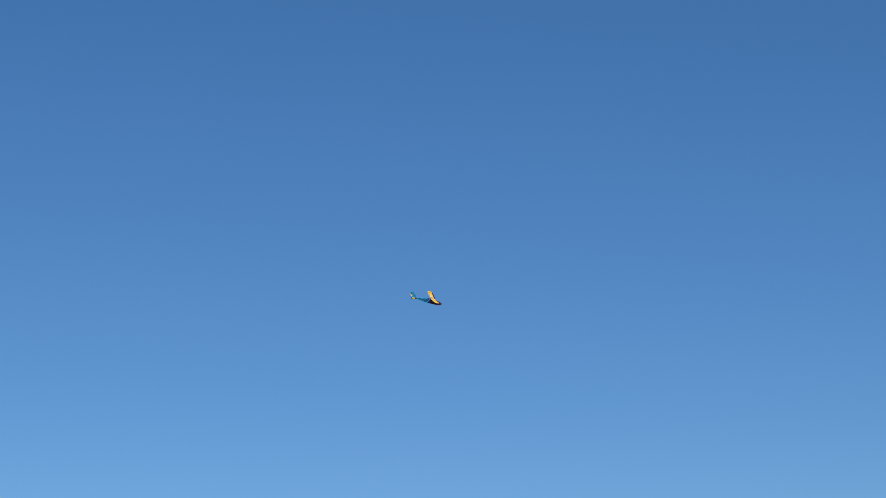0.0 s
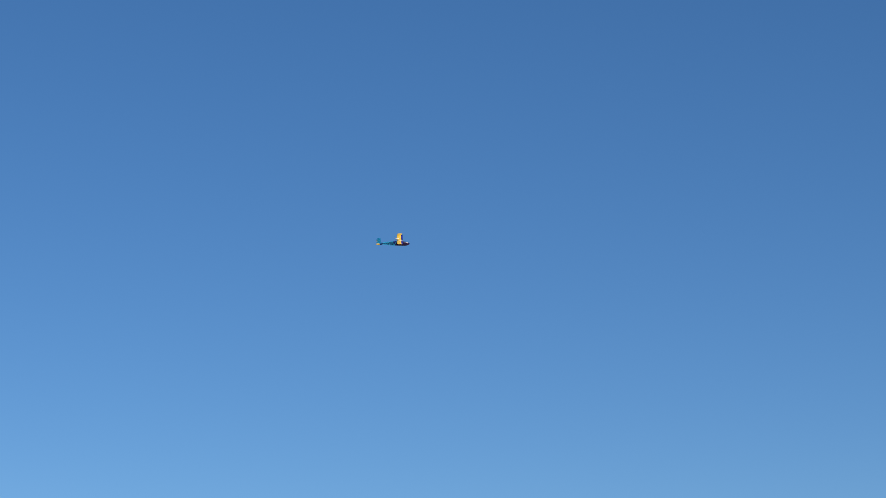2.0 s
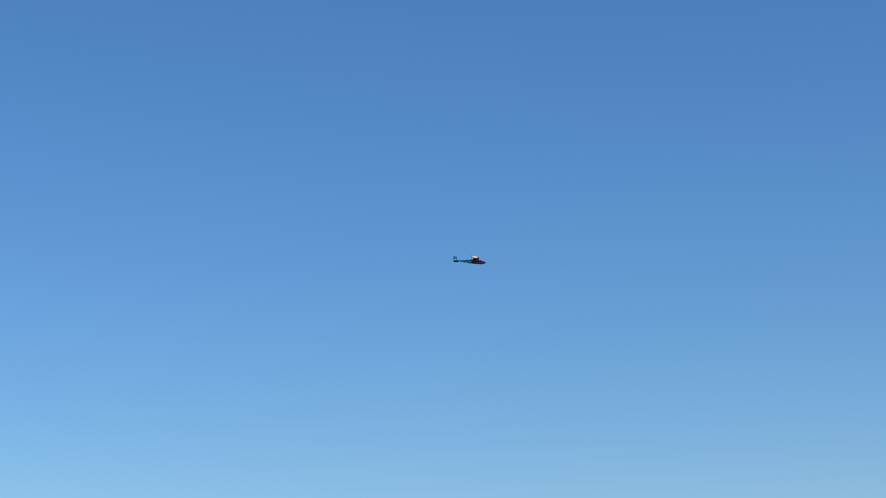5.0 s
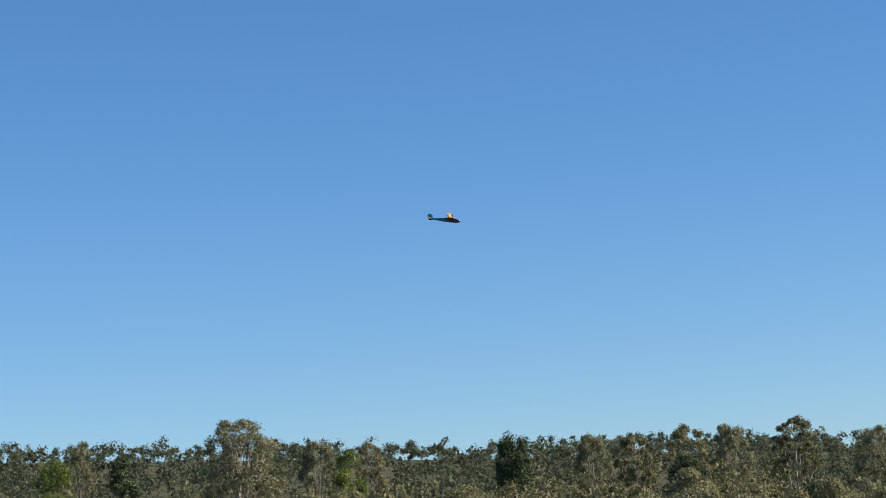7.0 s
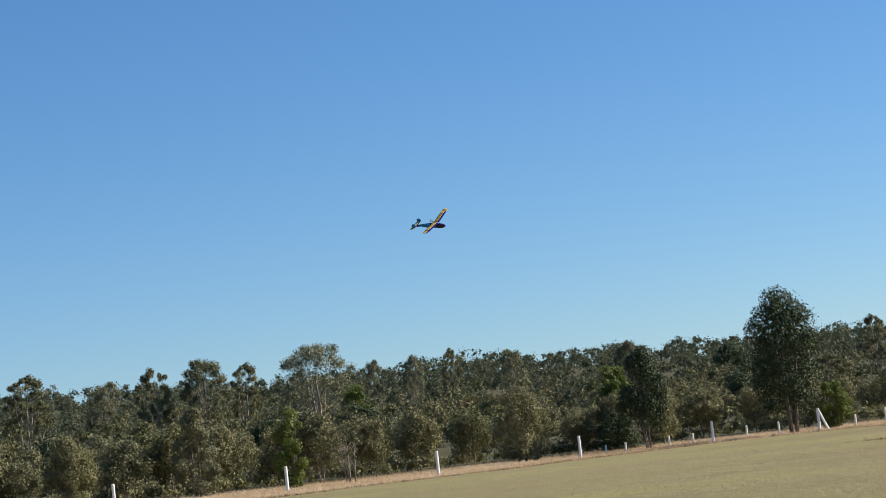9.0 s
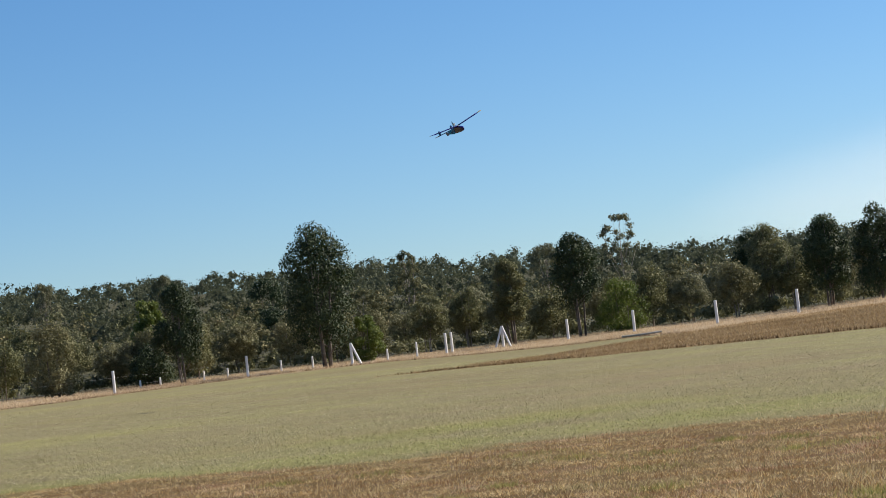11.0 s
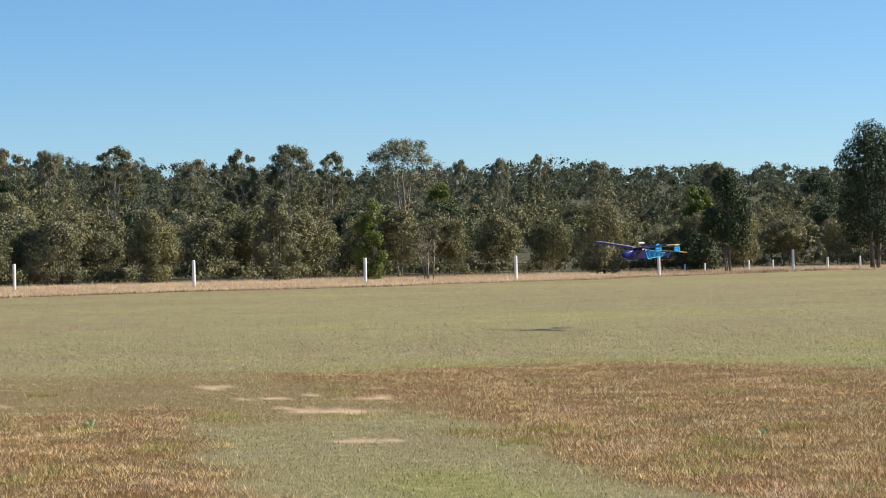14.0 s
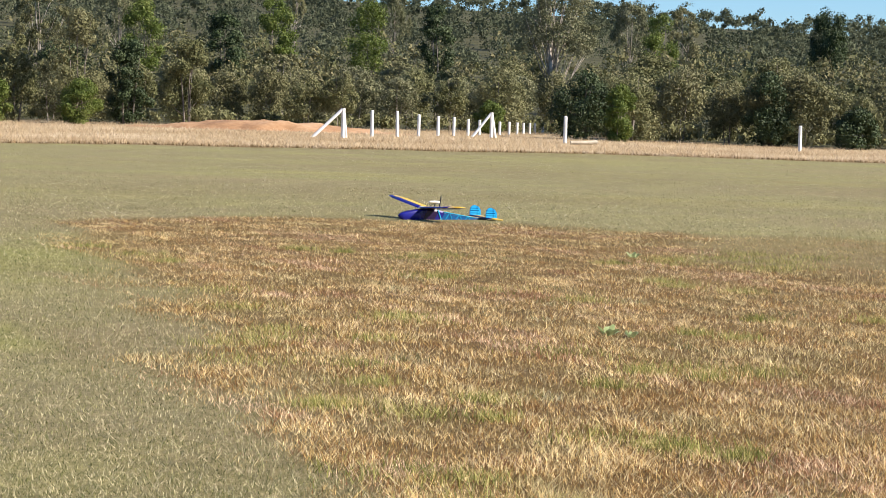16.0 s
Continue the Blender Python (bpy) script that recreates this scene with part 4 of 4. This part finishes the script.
    # brown stalks, darkened for shade, along the mown edge of verge and strip
    x, y = field(700000, 58, 150, -36, 34, 0.9)
    near = np.abs(verge_gap(x, y)) < 2.2
    near |= inside(STRIP, x, y) & (x < 46)
    x, y = x[near], y[near]
    r = np.hypot(x, y)
    keep = (dryness(x, y) > 0.9) & (dryness(x * (1 - 1.0 / r), y * (1 - 1.0 / r)) < 0.5)
    x, y = x[keep], y[keep]
    V, F = blades(g, x, y, 0.06 + 0.09 * g.random(len(x)), 0.030, 0.8)
    tagged(part("edge_thatch", mesh_np("edge_thatch", V, F, LIP_BLADE), None), "short brown stalks, coloured dark for shade, along the mown edge of the tall grass", "grass", kind="stuff")


build_grass()


def weed(x, y, s, seed):
    rng = random.Random(seed)
    root = tagged(new("weed"), "small broad-leaved green weed in the dry grass", "weed", "weeds")
    for k in range(13):
        bm = bmesh.new()
        a, ln, up = rng.random() * 6.28, s * rng.uniform(0.45, 0.85), rng.uniform(0.5, 1.45)
        prev = None
        for t, w in ((0, 0.05), (0.3, 0.20), (0.6, 0.25), (0.85, 0.15), (1, 0.02)):
            r, z = 0.2 * s + ln * t * math.cos(up), ln * t * math.sin(up) * (1 - 0.2 * t)
            row = [bm.verts.new((r * math.cos(a) - o * w * ln * math.sin(a), r * math.sin(a) + o * w * ln * math.cos(a), z + abs(o) * w * ln * 0.25)) for o in (-1, 0, 1)]
            if prev:
                for i in (0, 1):
                    bm.faces.new((prev[i], prev[i + 1], row[i + 1], row[i]))
            prev = row
        part("leaf", bm, WEED, root, "", True)
    root.matrix_basis = pose(x, y, land1(x, y) - 0.004)


for _i, (_x, _y, _s) in enumerate(((-4.05, 15.95, 0.15), (-3.86, 15.9, 0.10), (-6.05, 24.9, 0.13), (-1.0, 21.4, 0.13), (4.7, 18.5, 0.10))):
    weed(_x, _y, _s, 60 + _i)


def build_smoke():
    """A thin smoke bank far beyond the wood: flat overlapping veils of haze."""
    m = bpy.data.materials.new("smoke_haze")
    m.use_nodes = True
    n, l = m.node_tree.nodes, m.node_tree.links
    out = n["Material Output"]
    n.remove(n["Principled BSDF"])
    df, tr, ms = n.new("ShaderNodeBsdfTranslucent"), n.new("ShaderNodeBsdfTransparent"), n.new("ShaderNodeMixShader")
    df.inputs[0].default_value = (0.92, 0.87, 0.82, 1)
    tc, mp, nz = n.new("ShaderNodeTexCoord"), n.new("ShaderNodeMapping"), n.new("ShaderNodeTexNoise")
    l.new(tc.outputs["Generated"], mp.inputs[0])
    mp.inputs["Location"].default_value, mp.inputs["Scale"].default_value = (-1, -1, -1), (2, 2, 2)
    gr = n.new("ShaderNodeTexGradient")
    gr.gradient_type = "SPHERICAL"
    l.new(mp.outputs[0], gr.inputs[0])
    nz.inputs["Scale"].default_value, nz.inputs["Detail"].default_value = 3.0, 5.0
    l.new(tc.outputs["Generated"], nz.inputs["Vector"])
    mu = n.new("ShaderNodeMath")
    mu.operation = "MULTIPLY"
    l.new(gr.outputs["Fac"], mu.inputs[0]), l.new(nz.outputs[0], mu.inputs[1])
    m2 = n.new("ShaderNodeMath")
    m2.operation, m2.inputs[1].default_value, m2.use_clamp = "MULTIPLY", 0.20, True
    l.new(mu.outputs[0], m2.inputs[0])
    l.new(m2.outputs[0], ms.inputs[0])
    l.new(tr.outputs[0], ms.inputs[1]), l.new(df.outputs[0], ms.inputs[2])
    l.new(ms.outputs[0], out.inputs[0])
    root = tagged(new("smoke_bank"), "pale drifting smoke bank low over the distant woods", "smoke")
    for az, el, w, h, tilt in ((-34.0, 2.9, 190, 44, 5), (-31.5, 2.2, 150, 38, 4), (-37, 3.4, 170, 52, 6), (-35, 2.0, 200, 46, 0)):
        bm = bmesh.new()
        k = 24
        c = bm.verts.new((0, 0, 0))
        ring = [bm.verts.new((w * math.cos(6.2832 * i / k), 0, h * math.sin(6.2832 * i / k))) for i in range(k)]
        for i in range(k):
            bm.faces.new((c, ring[i], ring[(i + 1) % k]))
        ob = part("veil", bm, m, root)
        r = 1300 + 20 * tilt
        ob.matrix_basis = pose(-math.sin(radians(az)) * r, math.cos(radians(az)) * r, r * math.tan(radians(el)), 0, -tilt, az)


build_smoke()


# ---- the model aeroplane (x ahead, y to its left, z up; origin under the wing) ----
def loft(sections):
    """A closed skin through sections of equal point count."""
    bm = bmesh.new()
    rings = [[bm.verts.new(p) for p in s] for s in sections]
    k = len(rings[0])
    for a, b in zip(rings, rings[1:]):
        for i in range(k):
            bm.faces.new((a[i], a[(i + 1) % k], b[(i + 1) % k], b[i]))
    bm.faces.new(rings[0][::-1])
    bm.faces.new(rings[-1])
    bmesh.ops.recalc_face_normals(bm, faces=bm.faces)
    return bm


def slab(outline, thick, axis="y", off=0.0, bev=0.006):
    """A plate with the outline (x, z) set across y, or (x, y) set across z."""
    bm = bmesh.new()
    if axis == "y":
        vs = [bm.verts.new((x, off - thick / 2, z)) for x, z in outline]
        ext = Vector((0, thick, 0))
    else:
        vs = [bm.verts.new((x, y, off - thick / 2)) for x, y in outline]
        ext = Vector((0, 0, thick))
    f = bm.faces.new(vs)
    r = bmesh.ops.extrude_face_region(bm, geom=[f])
    bmesh.ops.translate(bm, verts=[v for v in r["geom"] if isinstance(v, bmesh.types.BMVert)], vec=ext)
    bmesh.ops.recalc_face_normals(bm, faces=bm.faces)
    if bev:
        bmesh.ops.bevel(bm, geom=[e for e in bm.edges if e.calc_face_angle(0) > 0.6], offset=bev, segments=2, affect="EDGES")
    return bm


def wing_panel(side, y0, y1, x_le, c0, c1, z0, z1, f0, f1, thick=0.13, grow=0.0):
    """The part of a wing panel from chord fraction f0 to f1."""
    secs = []
    for k in range(7):
        t = k / 6
        y, c, z = y0 + (y1 - y0) * t, c0 + (c1 - c0) * t, z0 + (z1 - z0) * t
        xl = x_le - (c0 - c1) * 0.5 * t
        n = 9
        pts = []
        for j in range(n):
            u = f0 + (f1 - f0) * j / (n - 1)
            h = thick * 5 * (0.2969 * math.sqrt(u) - 0.126 * u - 0.3516 * u * u + 0.2843 * u ** 3 - 0.1015 * u ** 4)
            pts.append((u, h))
        cam_ = lambda u: 0.12 * u * (1 - u)
        up = [(xl - u * c, side * y, z + (cam_(u) + h) * c + grow) for u, h in pts]
        lo = [(xl - u * c, side * y, z + (cam_(u) - h * 0.5) * c - grow) for u, h in reversed(pts)]
        secs.append(up + lo)
    return loft(secs)


def build_plane():
    root = tagged(new("model_aeroplane"), "blue and yellow twin-finned model aeroplane with motor on a pylon", "model aeroplane")
    # fuselage: a deep slab-sided pod, rounded at the nose, then an open stick frame under film
    def pod(stations, shear=0.0):
        secs = []
        for x, zb, zt, w in stations:
            secs.append([(x - shear * smoothstep(0.5, 0.25, x) * smoothstep(-0.7, -0.4, x) * (zb + (zt - zb) * cz - 0.1), w * cy, zb + (zt - zb) * cz) for cy, cz in ((-0.8, 0), (0.8, 0), (1, 0.12), (1, 0.88), (0.75, 1), (-0.75, 1), (-1, 0.88), (-1, 0.12))])
        return loft(secs)
    part("nose", pod([(0.62, 0.082, 0.098, 0.010), (0.595, 0.058, 0.120, 0.028), (0.54, 0.028, 0.143, 0.045), (0.45, 0.007, 0.168, 0.055), (0.35, 0.0, 0.192, 0.06), (0.22, 0.0, 0.210, 0.06)], 0.5), NAVY, root, "glossy indigo nose", True)
    side = []
    for x, zb, zt, w in ((0.60, 0.062, 0.116, 0.026), (0.54, 0.028, 0.143, 0.045), (0.45, 0.007, 0.168, 0.055), (0.35, 0.0, 0.192, 0.06), (0.222, 0.0, 0.210, 0.06)):
        side.append([(x - 0.5 * smoothstep(0.5, 0.25, x) * (zb + (zt - zb) * cz - 0.1), -(w + 0.0025) * cy, zb - 0.002 + (zt - zb + 0.004) * cz) for cy, cz in ((0.2, 0.0), (0.8, 0.0), (1, 0.12), (1, 0.88), (0.75, 1), (0.2, 1), (0.2, 0.5))])
    part("nose_panel", loft(side), PURPLE, root, "dark maroon film on the right of the nose", False)
    part("cabin", pod([(0.218, 0.0, 0.210, 0.0595), (0.12, 0.0, 0.211, 0.0595), (0.03, 0.002, 0.205, 0.0595)], 0.5), PURPLE, root, "dark maroon film panel")
    part("band", pod([(0.028, 0.002, 0.205, 0.06), (-0.085, 0.006, 0.185, 0.058)], 0.5), NAVY, root, "indigo band")
    part("rear_fuselage", pod([(-0.087, 0.008, 0.182, 0.056), (-0.35, 0.030, 0.150, 0.042), (-0.62, 0.055, 0.125, 0.028)], 0.5), TEAL_DARK, root, "dark translucent film over the rear frame")
    part("tail_end", pod([(-0.622, 0.055, 0.125, 0.027), (-0.78, 0.060, 0.122, 0.02), (-0.90, 0.095, 0.118, 0.012)], 0.5), TEAL_DARK, root, "dark tail end")
    part("ventral_fin", slab([(-0.60, 0.06), (-0.70, 0.02), (-0.84, 0.01), (-0.88, 0.09)], 0.02), NAVY, root, "dark fin under the tail")
    for s in (-1, 1):
        def side_pt(x, top):
            t = (-0.102 - x) / 0.52
            zb, zt, w = 0.008 + 0.047 * t, 0.182 - 0.057 * t, 0.057 - 0.029 * t
            return (x, s * (w + 0.003), zt if top else zb)
        part("longeron", tubed([side_pt(-0.10, True), side_pt(-0.36, True), side_pt(-0.62, True)], [0.007, 0.0065, 0.006], 6), CYAN_STICK, root)
        part("longeron", tubed([side_pt(-0.10, False), side_pt(-0.36, False), side_pt(-0.62, False)], [0.010, 0.009, 0.007], 6), CYAN_STICK, root)
        xs = [-0.105, -0.20, -0.29, -0.375, -0.455, -0.53, -0.60]
        for i, (a, b) in enumerate(zip(xs, xs[1:])):
            part("diagonal", tubed([side_pt(a, i % 2 == 1), side_pt(b, i % 2 == 0)], [0.0065, 0.006], 5), CYAN_STICK, root)
        part("front_upright", tubed([side_pt(-0.10, False), (0.0, s * 0.061, 0.2)], [0.011, 0.011], 5), CYAN_STICK, root)
    # wing
    Z0, Z1 = 0.215, 0.31
    for s, nm in ((1, "left_wing"), (-1, "right_wing")):
        w = part(nm, wing_panel(s, 0.0, 0.83, 0.30, 0.27, 0.265, Z0, Z0 + (Z1 - Z0) * 0.83, 0.30, 1.0), YELLOW, root, "yellow film wing", True)
        part("leading_edge", wing_panel(s, 0.0, 0.83, 0.30, 0.27, 0.265, Z0, Z0 + (Z1 - Z0) * 0.83, 0.0, 0.298), NAVY, w, "indigo leading edge", True)
        part("underside", wing_panel(s, 0.005, 0.825, 0.225, 0.17, 0.168, Z0 - 0.012, Z0 - 0.012 + (Z1 - Z0) * 0.83, 0.02, 0.98, 0.03), PURPLE, w, "dark film underside")
        zt = Z0 + (Z1 - Z0) * 0.832
        f0 = 0.0 if s > 0 else 0.25
        part("wing_tip", wing_panel(s, 0.832, 1.0, 0.2975, 0.265, 0.20, zt, Z1 + 0.004, f0, 1.0, 0.11), YELLOW, w, "yellow wing tip", True)
        if s < 0:
            part("tip_edge", wing_panel(s, 0.832, 1.0, 0.2975, 0.265, 0.20, zt, Z1 + 0.004, 0.0, 0.248, 0.11), NAVY, w, "indigo leading edge of the tip", True)
        for k in range(6):
            y = 0.12 + 0.13 * k
            z = Z0 + (Z1 - Z0) * y
            rib = [(0.215 - 0.185 * t, s * y, z + 0.27 * (0.055 * 5 * 0 + 0.12 * (0.3 + 0.7 * t) * (0.7 - 0.7 * t) + 0.13 * 5 * (0.2969 * math.sqrt(0.3 + 0.7 * t) - 0.126 * (0.3 + 0.7 * t) - 0.3516 * (0.3 + 0.7 * t) ** 2 + 0.2843 * (0.3 + 0.7 * t) ** 3 - 0.1015 * (0.3 + 0.7 * t) ** 4)) + 0.0005) for t in (0, 0.25, 0.5, 0.75, 0.97)]
            part("rib", tubed(rib, [0.003] * 5, 4), YELLOW, w)
    part("wing_joint", wing_panel(1, -0.016, 0.016, 0.305, 0.278, 0.278, Z0, Z0, 0.0, 1.0, 0.13, 0.003), SILVER, root, "pale tape over the wing joint", True)
    # tail
    for s, nm in ((1, "left_tailplane"), (-1, "right_tailplane")):
        t = part(nm, slab([(-0.73, 0.0), (-0.735, s * 0.33), (-0.905, s * 0.33), (-0.905, 0.0)], 0.014, "z", 0.137), NAVY if s > 0 else NAVY, root, "indigo tailplane half")
        part("yellow_panel", slab([(-0.775, s * 0.01), (-0.78, s * 0.325), (-0.90, s * 0.325), (-0.90, s * 0.01)], 0.006, "z", 0.147, 0.0), YELLOW, t, "yellow film panel")
        part("tip", slab([(-0.745, s * 0.332), (-0.77, s * 0.41), (-0.90, s * 0.425), (-0.93, s * 0.40), (-0.925, s * 0.332)], 0.014, "z", 0.137), YELLOW, t, "yellow tip")
        fin = [(-0.715, 0.145), (-0.71, 0.21), (-0.72, 0.255), (-0.75, 0.288), (-0.80, 0.298), (-0.865, 0.275), (-0.905, 0.225), (-0.912, 0.145)]
        f = part("fin", slab(fin, 0.012, "y", s * 0.235), CYAN, root, "rounded cyan fin")
        for k in range(3):
            z = 0.176 + 0.036 * k
            part("fin_rib", tubed([(-0.72, s * 0.235, z), (-0.895 + 0.02 * k, s * 0.235, z + 0.004)], [0.0085, 0.0085], 6), RIB_DARK, f, "dark rib line")
        part("fin_post", tubed([(-0.845, s * 0.235, 0.15), (-0.83, s * 0.235, 0.284)], [0.0085, 0.008], 6), RIB_DARK, f)
    # motor on its pylon
    py = part("pylon", tubed([(0.06, 0, 0.20), (0.03, 0, 0.27), (0.02, 0, 0.305)], [0.012, 0.009, 0.009], 8), BLACK, root, "slim dark motor pylon")
    part("pylon_stay", tubed([(0.13, 0, 0.235), (0.045, 0, 0.30)], [0.005, 0.005], 6), BLACK, py)
    mo = part("motor", tubed([(0.135, 0, 0.312), (0.12, 0, 0.314), (0.02, 0, 0.316), (-0.04, 0, 0.316), (-0.05, 0, 0.316)], [0.008, 0.018, 0.024, 0.022, 0.010], 12), SILVER, root, "silver-white motor pod", True)
    pr = part("propeller", slab([(0.0, -0.115), (0.02, -0.06), (0.012, 0.0), (0.02, 0.06), (0.0, 0.115), (-0.012, 0.06), (-0.012, 0.0), (-0.012, -0.06)], 0.006, "z", 0.0, 0.0), BLACK, mo, "black two-bladed propeller")
    pr.matrix_basis = pose(-0.058, 0, 0.316, 0, 90, 0) @ pose(0, 0, 0, 0, 0, 84)
    part("aerial", tubed([(0.05, 0.028, 0.215), (0.048, 0.03, 0.26)], [0.003, 0.002], 5), BLACK, root)
    return root


plane = build_plane()


def flight(x, y, z, heading, pitch, bank):
    return pose(x, y, z, bank, -pitch, heading)


def motions():
    walk(plane, [
        (0.0, flight(-99.83, 18.29, 24.29, 97.0, -10.0, 29.0)),
        (0.5, flight(-97.71, 26.88, 24.99, 88.0, -6.0, 24.0)),
        (1.0, flight(-94.84, 35.23, 25.70, 76.0, -4.0, 21.0)),
        (1.5, flight(-91.31, 43.32, 26.14, 65.5, -2.0, 22.0)),
        (2.0, flight(-87.09, 51.06, 26.58, 60.5, -1.0, 28.0)),
        (2.5, flight(-82.37, 58.49, 26.29, 54.5, -2.0, 28.0)),
        (3.0, flight(-77.01, 65.50, 26.00, 47.5, -5.0, 14.0)),
        (3.2, flight(-74.70, 68.16, 25.88, 43.6, -6.0, 10.0)),
        (5.3, flight(-45.73, 91.69, 18.93, 31.7, -5.6, 13.0)),
        (5.5, flight(-42.73, 93.19, 18.63, 31.7, -5.6, 14.4)),
        (6.0, flight(-34.98, 96.79, 18.31, 22.5, -6.3, 32.0)),
        (6.5, flight(-26.90, 99.51, 17.52, 19.5, -7.1, 22.0)),
        (7.0, flight(-18.40, 101.15, 16.42, 17.9, -7.7, 14.2)),
        (7.5, flight(-9.76, 101.69, 15.20, 3.2, -8.9, 20.0)),
        (8.0, flight(-1.19, 101.45, 14.20, -11.5, -10.2, 28.5)),
        (8.5, flight(7.01, 98.11, 12.77, -27.0, -9.4, 38.0)),
        (9.0, flight(14.38, 94.22, 10.68, -39.2, -8.6, 33.0)),
        (9.5, flight(20.65, 89.03, 8.99, -51.7, -4.3, 25.5)),
        (10.0, flight(25.19, 82.05, 8.33, -58.9, 0.1, 16.0)),
        (10.2, flight(26.61, 79.25, 8.35, -63.6, 1.8, 16.5)),
        (12.3, flight(25.76, 55.74, 4.84, -125.4, -7.7, 23.0)),
        (12.5, flight(24.16, 53.99, 4.15, -129.5, -8.0, 19.9)),
        (12.7, flight(21.98, 52.39, 3.63, -134.1, -7.4, 15.6)),
        (13.0, flight(19.50, 50.60, 2.93, -141.0, -6.0, 13.5)),
        (13.3, flight(16.50, 48.37, 2.22, -142.6, -2.8, 12.0)),
        (13.6, flight(13.22, 46.55, 1.85, -143.5, -1.4, 6.4)),
        (14.0, flight(8.78, 43.82, 1.33, -140.0, 0.1, -2.7)),
        (14.5, flight(3.54, 40.57, 0.77, -139.9, 1.6, -12.5)),
        (15.0, flight(-1.25, 38.17, 0.34, -146.5, 2.3, -5.4)),
        (15.5, flight(-6.00, 34.88, -0.04, -139.6, -0.4, 1.8)),
        (16.0, flight(-10.66, 31.46, -0.06, -131.7, 2.9, -2.3)),
    ])


motions()
